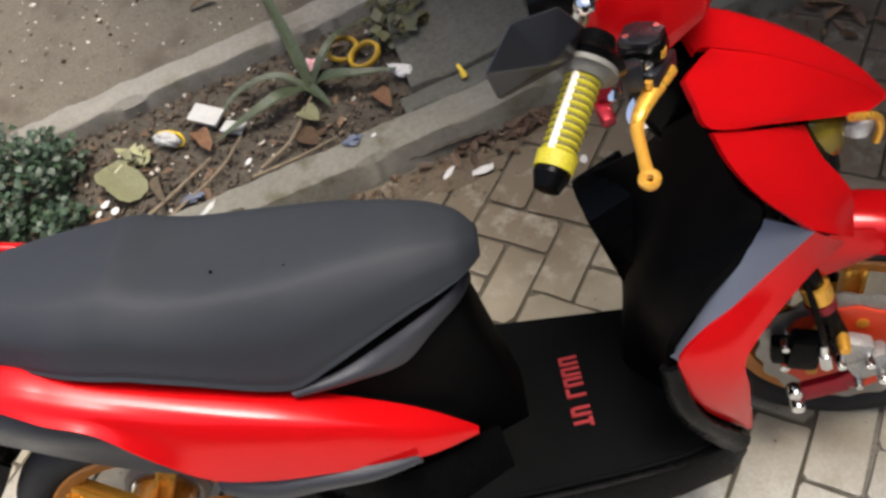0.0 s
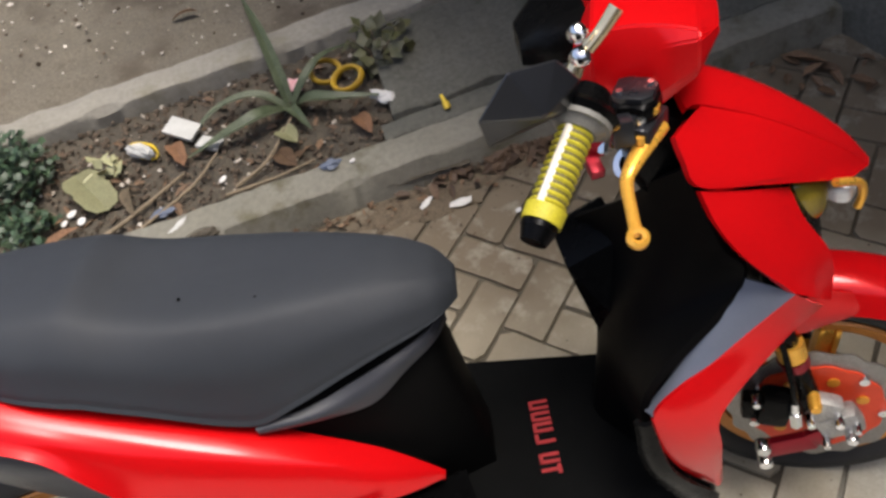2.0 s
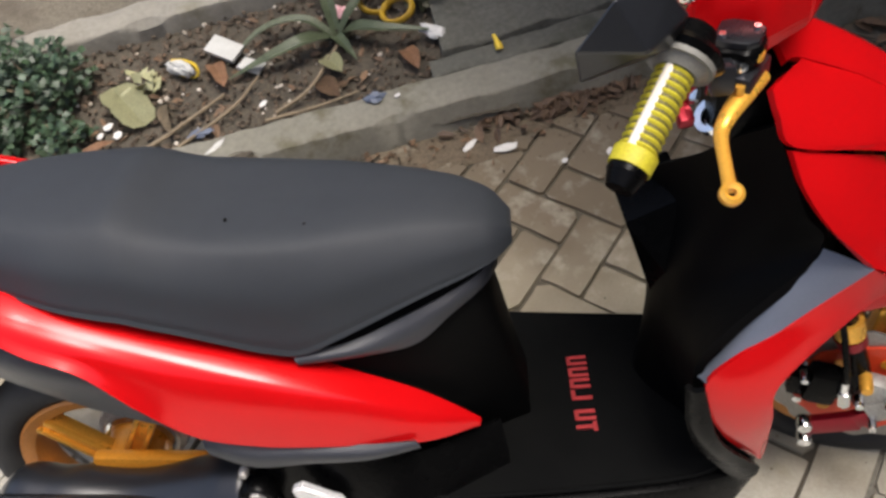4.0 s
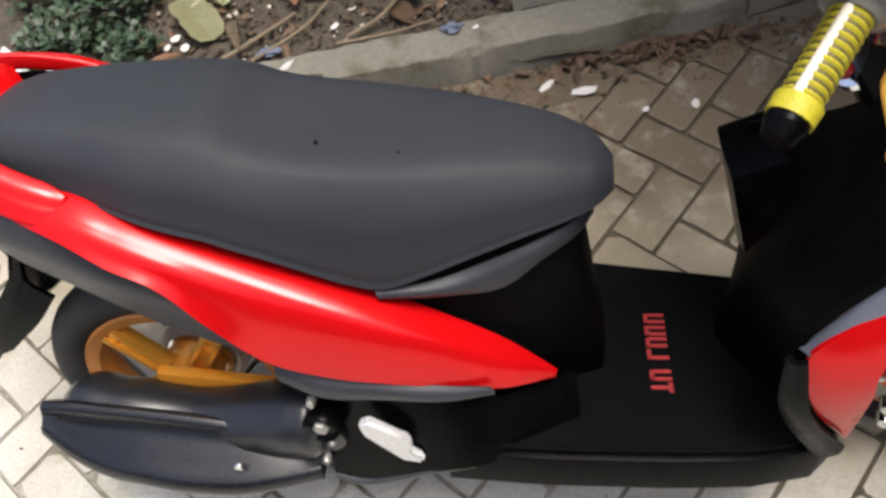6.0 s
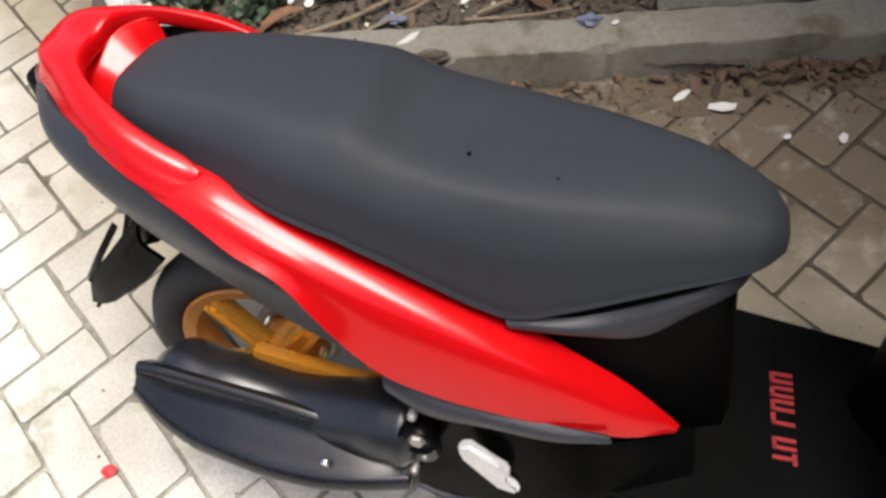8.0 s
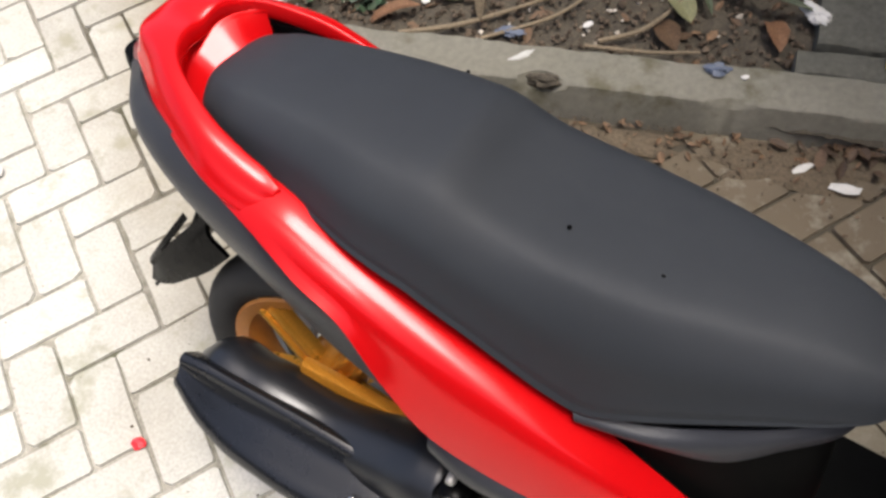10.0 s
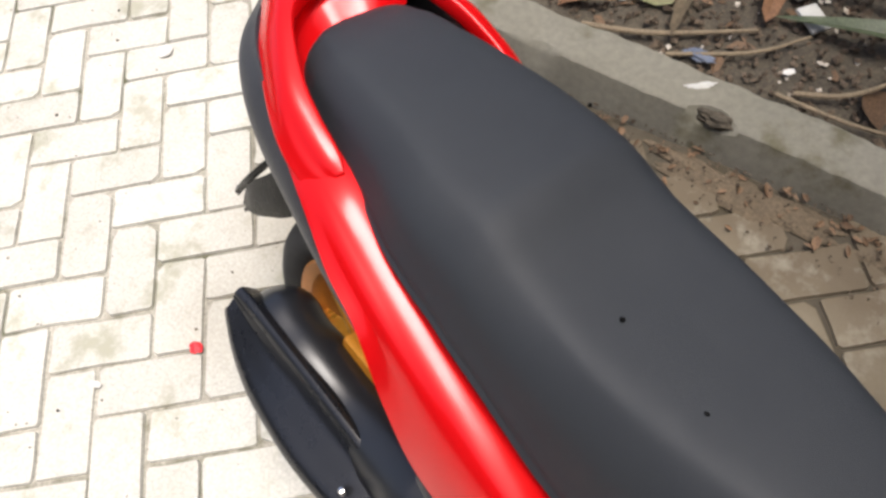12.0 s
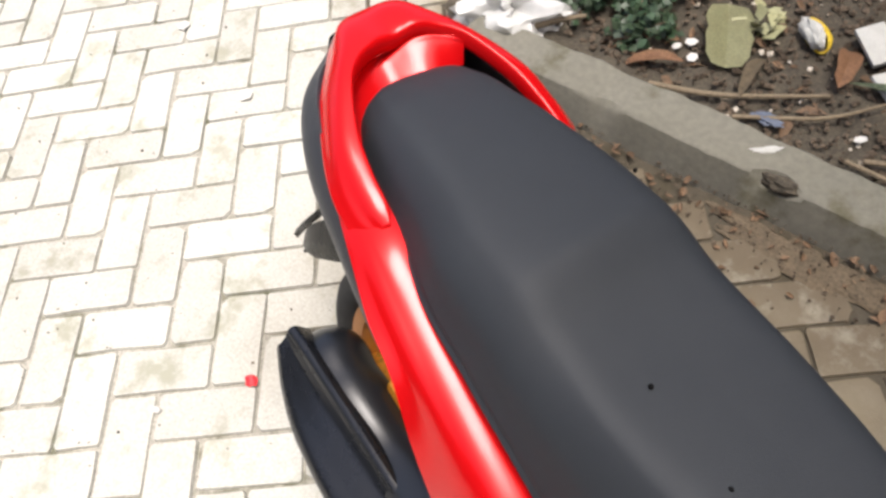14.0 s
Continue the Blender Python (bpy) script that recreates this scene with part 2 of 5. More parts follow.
def tube(points, radii, seg=14, n=None, flat=1.0):
    """A round bar along a smooth line; radii: one or one per point; flat squeezes it vertically."""
    p = np.array(points, float)
    r = np.full(len(p), radii, float) if np.isscalar(radii) else np.array(radii, float)
    n = n or max(2, 6 * (len(p) - 1))
    if len(p) > 2:
        ks = np.linspace(0, 1, len(p))
        q = hermite(list(zip(ks, np.c_[p, r])), np.linspace(0, 1, n))
        p, r = q[:, :3], q[:, 3]
    rings = []
    for i in range(len(p)):
        d = Vector(p[min(i + 1, len(p) - 1)] - p[max(i - 1, 0)]).normalized()
        s = d.cross(Vector((0, 0, 1)))
        s = s.normalized() if s.length > 0.05 else d.cross(Vector((1, 0, 0))).normalized()
        u = s.cross(d)
        rings.append([Vector(p[i]) + float(r[i]) * (s * math.cos(a) + u * flat * math.sin(a)) for a in np.linspace(0, 2 * math.pi, seg, endpoint=False)])
    return rings_mesh(rings)


def lathe(profile, seg=40, m=None):
    """profile: closed ring of (radius, y), turned round the y axis."""
    rings = [[(r * math.cos(a), y, r * math.sin(a)) for r, y in profile] for a in np.linspace(0, 2 * math.pi, seg, endpoint=False)]
    bm = bmesh.new()
    rows = [[bm.verts.new(p) for p in r] for r in rings]
    k = len(profile)
    for i in range(seg):
        for j in range(k):
            bm.faces.new((rows[i][j], rows[(i + 1) % seg][j], rows[(i + 1) % seg][(j + 1) % k], rows[i][(j + 1) % k]))
    bmesh.ops.recalc_face_normals(bm, faces=bm.faces)
    if m:
        bm.transform(m)
    return bm


def block(sx, sy, sz, m=None, bevel=0.003, seg=2):
    bm = bmesh.new()
    bmesh.ops.create_cube(bm, size=1)
    bm.transform(Matrix.Diagonal((sx, sy, sz, 1)))
    if bevel:
        bmesh.ops.bevel(bm, geom=bm.edges[:], offset=bevel, segments=seg, affect="EDGES", profile=0.6)
    if m:
        bm.transform(m)
    return bm


def prism(outline, low, high, m=None, bevel=0.0):
    """An upright slab over an outline of (x, y)."""
    bm = bmesh.new()
    a = [bm.verts.new((x, y, low)) for x, y in outline]
    b_ = [bm.verts.new((x, y, high)) for x, y in outline]
    bm.faces.new(a[::-1])
    top = bm.faces.new(b_)
    n = len(outline)
    for i in range(n):
        bm.faces.new((a[i], a[(i + 1) % n], b_[(i + 1) % n], b_[i]))
    bmesh.ops.recalc_face_normals(bm, faces=bm.faces)
    if bevel:
        bmesh.ops.bevel(bm, geom=[e for e in bm.edges if top in e.link_faces], offset=bevel, segments=2, affect="EDGES", profile=0.6)
    if m:
        bm.transform(m)
    return bm


def joined(*bms):
    out = bmesh.new()
    for b_ in bms:
        me = bpy.data.meshes.new("tmp")
        b_.to_mesh(me)
        out.from_mesh(me)
        bpy.data.meshes.remove(me)
        b_.free()
    return out


def mirrored(bm):
    b_ = bm.copy()
    b_.transform(Matrix.Diagonal((1, -1, 1, 1)))
    bmesh.ops.reverse_faces(b_, faces=b_.faces)
    return b_


def part(name, bm, mat, parent=None, label="", angle=35):
    me = bpy.data.meshes.new(name)
    bm.to_mesh(me)
    bm.free()
    me.polygons.foreach_set("use_smooth", [True] * len(me.polygons))
    me.set_sharp_from_angle(angle=radians(angle))
    me.materials.append(mat)
    ob = new(name, me)
    if parent:
        ob.parent = parent
    if label:
        tagged(ob, label)
    return ob


LEAF_DARK = material("dark green leaf", (0.021, 0.045, 0.022), 0.5, 0.0, (0.038, 0.064, 0.028), 30.0, 0.7, 200, 0.25, island=0.35)
LEAF_STRAP = material("grey-green strap leaf", (0.130, 0.158, 0.092), 0.45, 0.0, (0.062, 0.090, 0.045), 14.0, 0.8, 160, 0.25)
LEAF_PALE = material("pale yellow-green leaf", (0.30, 0.30, 0.165), 0.6, 0.0, (0.22, 0.21, 0.11), 30.0, 0.7, 200, 0.2)
LEAF_DRY = material("dry brown leaf", (0.125, 0.075, 0.040), 0.75, 0.0, (0.085, 0.052, 0.030), 30.0, 0.8, 200, 0.3, island=0.35)
LEAF_ROT = material("rotten dark brown leaf", (0.060, 0.038, 0.023), 0.7, 0.0, (0.105, 0.062, 0.034), 30.0, 0.8, 200, 0.3, island=0.45)
LEAF_ORANGE = material("orange-brown dead leaf", (0.29, 0.155, 0.082), 0.7, 0.0, (0.19, 0.095, 0.05), 40.0, 0.7, 200, 0.25)
TWIG = material("dry twig", (0.18, 0.14, 0.09), 0.85, 0.0, (0.10, 0.078, 0.05), 40.0, 0.7, 200, 0.3)
LEAF_OLIVE = material("olive-green leaf", (0.050, 0.056, 0.022), 0.5, 0.0, (0.085, 0.075, 0.03), 30.0, 0.7, 200, 0.25, island=0.35)
PEBBLE = material("small pale stone", (0.42, 0.39, 0.34), 0.85, 0.0, (0.25, 0.22, 0.18), 60.0, 0.7, 300, 0.3, island=0.5)
CLOD = material("soil crumb", (0.055, 0.040, 0.027), 0.95, 0.0, (0.095, 0.072, 0.05), 60.0, 0.7, 300, 0.3, island=0.5)
WHITE = material("white paper", (0.52, 0.51, 0.48), 0.7, 0.0, (0.38, 0.37, 0.34), 60.0, 0.6, 300, 0.08)
PEEL = material("yellow peel", (0.70, 0.50, 0.04), 0.5, 0.0, (0.55, 0.36, 0.03), 40.0, 0.6, 300, 0.15)
RING = material("ochre yellow plastic", (0.40, 0.25, 0.018), 0.45, 0.0, (0.26, 0.15, 0.014), 30.0, 0.6, 300, 0.15)
TILE = material("off-white tile", (0.40, 0.40, 0.375), 0.6, 0.0, (0.29, 0.29, 0.265), 30.0, 0.6, 300, 0.12)
PINK = material("pink and white wrapper", (0.62, 0.22, 0.24), 0.5, 0.0, (0.7, 0.66, 0.66), 90.0, 0.9, 300, 0.1)
BLUE = material("faded blue wrapper", (0.04, 0.06, 0.11), 0.5, 0.0, (0.13, 0.145, 0.17), 80.0, 0.9, 300, 0.1)
PETAL = material("bright red petal", (0.75, 0.02, 0.03), 0.5, 0.0, (0.6, 0.015, 0.02), 90.0, 0.5, 300, 0.1)
BAG = material("clear white plastic bag", (0.80, 0.80, 0.78), 0.25, 0.0, (0.65, 0.66, 0.64), 30.0, 0.6, 300, 0.05, alpha=0.6)
SKY_BLOCK = material("unseen blocker grey", (0.09, 0.09, 0.08), 0.9, 0.0, (0.06, 0.06, 0.055), 2.0, 0.9, 60, 0.2, bump=0.4, bump_scale=60)


# ---- ground, kerbs, planting bed ----
def ground_sheet():
    bm = bmesh.new()
    vs = [bm.verts.new((x, y, -0.0085)) for x, y in ((-60, -60), (60, -60), (60, 60), (-60, 60))]
    bm.faces.new(vs)
    return bm


tagged(part("ground", ground_sheet(), JOINT), "sandy brown soil showing in the paving joints", "ground", kind="structure")


def kerb_front(x):
    return 1.59 + 0.075 * x


def strip(x0, x1, ya, yb, top, n=150, rough=0.006, low=-0.05, chips=(), batter=0.0):
    """A long concrete bar between two lines y = ya(x) and y = yb(x), with a worn upper edge."""
    rings = []
    for i in range(n):
        x = x0 + (x1 - x0) * i / (n - 1)
        j = [noise.fractal(Vector((x * 9, k * 3.7, top * 11)), 0.8, 2.0, 4) * rough for k in range(4)]
        a, b_ = ya(x) + j[0], yb(x) + j[1]
        deep = sum(d * max(0.0, 1 - ((x - c) / w) ** 2) for c, w, d in chips)
        rings.append([(x, a - batter * (1 + 30 * j[1]), low), (x, a + deep * 0.2, top - 0.014 - deep * 0.9), (x, a + 0.004 + deep, top - 0.004 + j[2] - deep), (x, a + 0.012 + deep * 1.1, top + j[2] - deep * 0.2),
                      (x, b_ - 0.012, top + j[3]), (x, b_ - 0.003, top - 0.006 + j[3]), (x, b_, top - 0.015), (x, b_, low)])
    return rings_mesh(rings)


tagged(part("kerb_front", strip(-1.05, 1.75, kerb_front, lambda x: kerb_front(x) + 0.115, 0.085, batter=0.028, chips=((-0.225, 0.05, 0.026), (0.18, 0.04, 0.008), (-0.62, 0.03, 0.007), (0.9, 0.05, 0.01))), CONCRETE), "weathered grey concrete kerb stained along its foot", "kerb", kind="structure")
tagged(part("kerb_back", strip(-1.3, 1.75, lambda x: 2.24 + 0.075 * x, lambda x: 2.36 + 0.085 * x, 0.10, chips=((-0.5, 0.06, 0.012), (0.1, 0.05, 0.008))), PALE_KERB), "pale worn concrete kerb behind the planting bed", "kerb", kind="structure")
tagged(part("slab", strip(0.34, 1.75, lambda x: 1.780 + 0.118 * x, lambda x: 2.24 + 0.075 * x, 0.078, rough=0.006), SLAB), "grey concrete slab closing the end of the bed", "slab", kind="structure")


tagged(part("kerb_bedding", strip(0.30, 1.75, lambda x: kerb_front(x) + 0.1155, lambda x: 1.764 + 0.118 * x, 0.079), SLAB), "rough concrete bedding behind the kerb", "kerb", kind="structure")


def bed_sheet(x0, x1, y0, y1, z, amp, nx, ny, seed):
    bm = bmesh.new()
    rows = []
    for i in range(nx + 1):
        rows.append([bm.verts.new((x0 + (x1 - x0) * i / nx, y0 + (y1 - y0) * j / ny,
                                   z + amp * noise.fractal(Vector((i * 0.31 + seed, j * 0.31, seed)), 0.9, 2.0, 4))) for j in range(ny + 1)])
    for i in range(nx):
        for j in range(ny):
            bm.faces.new((rows[i][j], rows[i + 1][j], rows[i + 1][j + 1], rows[i][j + 1]))
    return bm


tagged(part("soil", bed_sheet(-1.2, 0.5, 1.6, 2.3, 0.035, 0.014, 110, 46, 2.0), SOIL), "dark crumbly soil of the planting bed", "soil", kind="structure")
tagged(part("dirt", bed_sheet(-2.4, 3.08, 2.30, 3.88, 0.085, 0.012, 150, 60, 7.0), DIRT), "bare dry dirt with small gravel", "dirt", kind="structure")
tagged(part("wall_end", strip(-0.4, 1.4, lambda x: 0.0, lambda x: 0.5, 0.16), SLAB), "dark damp concrete step", "step", kind="structure").matrix_world = pose(1.70, 1.45, 0, 0, 0, -73)


# ---- the scooter, leaning on its side stand ----
LEAN = pose(-0.37, 0.745, 0, 0, 0, -9.5) @ pose(0, 0, 0, -15.5, 0, 0)
scooter = tagged(new("scooter"), "red and black scooter with gold parts, leaning on its stand", "scooter")
scooter.matrix_world = LEAN


def both(name, bm, mat, label=""):
    """A part on the near side and its mirror image on the far side."""
    m = mirrored(bm)
    return part(name, bm, mat, scooter, label), part(name, m, mat, scooter, label)


# seat
def seat_ring(w, zt, zb, f=0.6, dish=0.0):
    """A padded section: flat or dished top to the fraction f, a soft edge, a sloping flank, a tucked lower edge."""
    s = zt - zb
    half = [(0, zt - dish), (0.5 * f * w, zt - 0.8 * dish - 0.010 * s), (f * w, zt - 0.3 * dish - 0.06 * s), ((f + 0.38 * (1 - f)) * w, zt - 0.19 * s), ((0.26 * f + 0.74) * w, zt - 0.44 * s), (0.965 * w, zb + 0.28 * s), (w, zb + 0.09 * s), (0.93 * w, zb)]
    return [(-y, z) for y, z in half] + [(0, zb)] + [(y, z) for y, z in half[:0:-1]]


seat_keys = [(-0.152, seat_ring(0.034, 0.752, 0.728)), (-0.138, seat_ring(0.067, 0.763, 0.722)), (-0.10, seat_ring(0.094, 0.776, 0.714)), (-0.04, seat_ring(0.110, 0.782, 0.706, 0.60)), (0.04, seat_ring(0.126, 0.785, 0.696, 0.60)),
             (0.11, seat_ring(0.143, 0.784, 0.682, 0.60)), (0.16, seat_ring(0.147, 0.783, 0.668, 0.60)), (0.188, seat_ring(0.148, 0.781, 0.661, 0.60)), (0.206, seat_ring(0.149, 0.775, 0.654, 0.61, 0.002)), (0.230, seat_ring(0.149, 0.765, 0.644, 0.62, 0.005)), (0.255, seat_ring(0.149, 0.758, 0.634, 0.62, 0.007)), (0.30, seat_ring(0.149, 0.750, 0.614, 0.64, 0.009)),
             (0.36, seat_ring(0.148, 0.744, 0.588, 0.65, 0.009)), (0.40, seat_ring(0.146, 0.740, 0.578, 0.64, 0.008)), (0.45, seat_ring(0.138, 0.736, 0.594, 0.62, 0.006)), (0.52, seat_ring(0.119, 0.728, 0.616, 0.60, 0.002)), (0.58, seat_ring(0.100, 0.719, 0.633, 0.58)), (0.63, seat_ring(0.080, 0.705, 0.642)),
             (0.665, seat_ring(0.057, 0.688, 0.647)), (0.685, seat_ring(0.031, 0.668, 0.649))]
seat_keys = [(x, [(y + 0.004 * min(max((0.12 - x) / 0.1, 0.0), 1.0), z) for y, z in ring]) for x, ring in seat_keys]
seat = part("seat", loft(seat_keys, 130, 80), VINYL, scooter, "black vinyl dual seat with a raised pillion part", angle=70)
for x, y in ((0.322, -0.052), (0.122, 0.122), (0.425, -0.06)):
    nub = bmesh.new()
    bmesh.ops.create_uvsphere(nub, u_segments=10, v_segments=6, radius=0.0028, matrix=pose(x, y, {0.322: 0.740, 0.122: 0.757}.get(x, 0.729)))
    part("speck", nub, PLASTIC, seat)


# inner body under the seat, black
def oval(w, z0, z1, sq=0.86):
    zm = (z0 + z1) / 2
    return [(0, z1), (-sq * w, z1 - 0.1 * (z1 - z0)), (-w, zm), (-sq * w, z0 + 0.1 * (z1 - z0)), (0, z0), (sq * w, z0 + 0.1 * (z1 - z0)), (w, zm), (sq * w, z1 - 0.1 * (z1 - z0))]


part("body", loft([(-0.30, oval(0.02, 0.70, 0.735)), (-0.24, oval(0.060, 0.66, 0.735)), (-0.15, oval(0.095, 0.60, 0.73)), (0.0, oval(0.122, 0.53, 0.705)),
                   (0.15, oval(0.135, 0.46, 0.67)), (0.3, oval(0.138, 0.40, 0.62)), (0.42, oval(0.132, 0.36, 0.595)), (0.52, oval(0.112, 0.30, 0.605)),
                   (0.60, oval(0.084, 0.27, 0.622)), (0.645, oval(0.062, 0.26, 0.600)), (0.672, oval(0.045, 0.26, 0.45)), (0.69, oval(0.035, 0.26, 0.36))], 60, 40), SATIN_BLACK, scooter, "satin black inner body", angle=60)

# red side panels: stations of the shoulder's crest and of the lower edge
PANEL = (((-0.100, -0.1120, 0.7000), (-0.104, -0.124, 0.694)), ((-0.050, -0.1300, 0.7030), (-0.054, -0.146, 0.692)), ((0.020, -0.1440, 0.6947), (0.008, -0.166, 0.676)), ((0.075, -0.1501, 0.6733), (0.066, -0.184, 0.646)),
         ((0.130, -0.1557, 0.6503), (0.125, -0.193, 0.618)), ((0.190, -0.1618, 0.6255), (0.181, -0.196, 0.555)), ((0.255, -0.1677, 0.5997), (0.243, -0.196, 0.494)), ((0.320, -0.1711, 0.5740), (0.319, -0.193, 0.464)),
         ((0.386, -0.1698, 0.5457), (0.391, -0.188, 0.449)), ((0.460, -0.1605, 0.5076), (0.463, -0.176, 0.430)), ((0.540, -0.1406, 0.4533), (0.545, -0.156, 0.406)), ((0.613, -0.1166, 0.3878), (0.613, -0.117, 0.383)))


def rounded(c, d):
    """A ledge that rises out from under the seat, rolls over the crest c and runs down a steep flank to the lower edge d."""
    c, d = Vector(c), Vector(d)
    inward = 0.048 * min(1.0, max(0.03, (0.66 - c.x) / 0.30 if c.x < 0.6 else 0.03)) * (0.4 if c.x < 0 else 1.0)
    flare = max(0.0, 1 - ((c.x - 0.14) / 0.13) ** 2)
    out = []
    for u in (1.0, 0.8, 0.6, 0.4, 0.2, 0.0):
        q = u * inward
        out.append(c + Vector((0, q, 0.5 * q - 8.5 * q * q)))
    gap = c.y - d.y
    turn = Vector(((c.x + d.x) / 2, c.y - 0.85 * gap, max(c.z - 0.425 * gap, d.z + 0.1 * (c.z - d.z))))
    for t in (0.12, 0.26, 0.42, 0.58, 0.74, 0.88):
        p = c * (1 - t) ** 2 + turn * (2 * t * (1 - t)) + d * t * t
        p.y += 0.007 * flare * max(0.0, math.sin(math.pi * (t - 0.3) / 0.7))
        out.append(p)
    return out + [d]


both("side_panel", sheet([rounded(*row) for row in PANEL], 90, 61, 0.008), RED, "satin red side panel")

# grey panel under the nose of the seat
both("seat_nose_panel", sheet([[(0.388, -0.144, 0.574), (0.391, -0.146, 0.571), (0.396, -0.145, 0.568)], [(0.46, -0.126, 0.576), (0.47, -0.134, 0.570), (0.482, -0.129, 0.561)],
                               [(0.53, -0.104, 0.595), (0.538, -0.112, 0.578), (0.545, -0.110, 0.556)], [(0.59, -0.079, 0.607), (0.593, -0.086, 0.597), (0.594, -0.085, 0.582)],
                               [(0.634, -0.054, 0.619), (0.637, -0.058, 0.610), (0.636, -0.058, 0.600)], [(0.652, -0.022, 0.622), (0.657, -0.023, 0.620), (0.657, -0.022, 0.606)]], 30, 10, 0.006), GREY_PLASTIC, "dark grey panel below the seat nose")
both("step_trim", sheet([[(x, y - 0.028, z + 0.036) for x, y, z in row] for row in [[(0.235, -0.152, 0.432), (0.24, -0.160, 0.420), (0.245, -0.160, 0.405)], [(0.30, -0.154, 0.412), (0.30, -0.166, 0.400), (0.302, -0.166, 0.380)], [(0.38, -0.154, 0.406), (0.38, -0.166, 0.396), (0.382, -0.166, 0.382)],
                         [(0.46, -0.154, 0.396), (0.462, -0.162, 0.388), (0.464, -0.162, 0.378)], [(0.53, -0.146, 0.388), (0.533, -0.148, 0.384), (0.535, -0.148, 0.380)]]], 24, 10, 0.006), GREY_PLASTIC, "dark grey trim below the side panel")

# grey-black strip below the red at the tail
both("tail_strip", sheet([[(-0.250, -0.025, 0.752), (-0.262, -0.040, 0.725), (-0.245, -0.028, 0.680)], [(-0.203, -0.080, 0.750), (-0.206, -0.104, 0.715), (-0.190, -0.090, 0.660)],
                          [(-0.137, -0.118, 0.742), (-0.130, -0.142, 0.690), (-0.112, -0.122, 0.612)], [(-0.040, -0.147, 0.700), (-0.035, -0.160, 0.650), (-0.030, -0.134, 0.566)],
                          [(0.040, -0.160, 0.642), (0.050, -0.168, 0.600), (0.060, -0.146, 0.520)], [(0.120, -0.168, 0.588), (0.130, -0.169, 0.560), (0.135, -0.155, 0.490)],
                          [(0.200, -0.166, 0.500), (0.205, -0.166, 0.486), (0.210, -0.155, 0.455)]], 44, 14, 0.006), GREY_PLASTIC, "dark grey lower tail trim")

# grab rail round the back of the seat
RAIL_HALF = (((0.016, -0.126, 0.713), (0.012, -0.137, 0.705), (0.012, -0.144, 0.694)), ((-0.004, -0.118, 0.725), (-0.008, -0.143, 0.713), (-0.010, -0.159, 0.692)), ((-0.040, -0.114, 0.741), (-0.046, -0.142, 0.729), (-0.050, -0.158, 0.705)),
             ((-0.084, -0.104, 0.760), (-0.092, -0.130, 0.752), (-0.096, -0.144, 0.723)), ((-0.140, -0.078, 0.782), (-0.154, -0.096, 0.774), (-0.158, -0.113, 0.745)), ((-0.166, -0.052, 0.789), (-0.202, -0.062, 0.786), (-0.207, -0.077, 0.755)),
             ((-0.178, -0.024, 0.793), (-0.238, -0.036, 0.791), (-0.245, -0.043, 0.760)))


def grab_rail():
    """A bar round the back of the seat: a broad upper face, an outer face down to the tail trim, a flat plate behind the seat."""
    near = [[Vector(p) for p in row] for row in RAIL_HALF]
    far = [[Vector((p.x, 0.008 - p.y, p.z + 0.008)) for p in row] for row in near]
    line = near + [[Vector((-0.182, 0.005, 0.791)), Vector((-0.246, 0.005, 0.794)), Vector((-0.256, 0.005, 0.764))]] + far[::-1]
    keys = []
    for n, (a, b_, c) in enumerate(line):
        w = (a - b_).length
        up = Vector((0, 0, min(0.006, 0.18 * w)))
        inner = a + Vector((0, 0, -min(0.020, 0.9 * w)))
        q = [a, a.lerp(b_, 0.3) + up * 0.9, a.lerp(b_, 0.7) + up, b_, b_.lerp(c, 0.35) + up * 0.5, b_.lerp(c, 0.7) + up * 0.3, c, c.lerp(inner, 0.35), c.lerp(inner, 0.75), inner]
        keys.append((n, np.array(q)))
    return rings_mesh([closed_ring(r, 40) for r in hermite(keys, np.linspace(0, len(keys) - 1, 110))])


part("grab_rail", grab_rail(), RED, scooter, "red grab rail with a broad flat back", angle=60)


def tail_bowl():
    """The glossy hollow between the rail and the seat: a steep wall, a step and a dished floor."""
    rows = []
    for u, (dx, dz) in enumerate(((0.0, 0.0), (0.003, -0.009), (0.009, -0.013), (0.018, -0.0175), (0.034, -0.0255), (0.052, -0.0345), (0.070, -0.0435))):
        row = []
        for y in np.linspace(-0.096, 0.088, 10):
            x = -0.190 + 6.2 * (y - 0.005) ** 2
            row.append((x + dx * (1 - 0.3 * abs(y) / 0.1 - 0.55 * (max(0.0, y) / 0.088) ** 2), y * (1 - 0.02 * u), 0.768 + dz + 0.53 * min(max(0.0, y + 0.020), 0.056) * min(1, (u + 1) / 3) - 2.2 * min(0.0, y) ** 2))
        rows.append(row)
    return sheet(rows, 40, 34, 0.005)


part("tail_top", tail_bowl(), RED, scooter, "glossy red hollow of the tail", angle=50)
part("tail_lamp", loft([(-0.29, oval(0.012, 0.70, 0.73)), (-0.26, oval(0.04, 0.70, 0.765)), (-0.22, oval(0.055, 0.71, 0.775))], 10, 16), WINE, scooter, "dark red tail lamp")

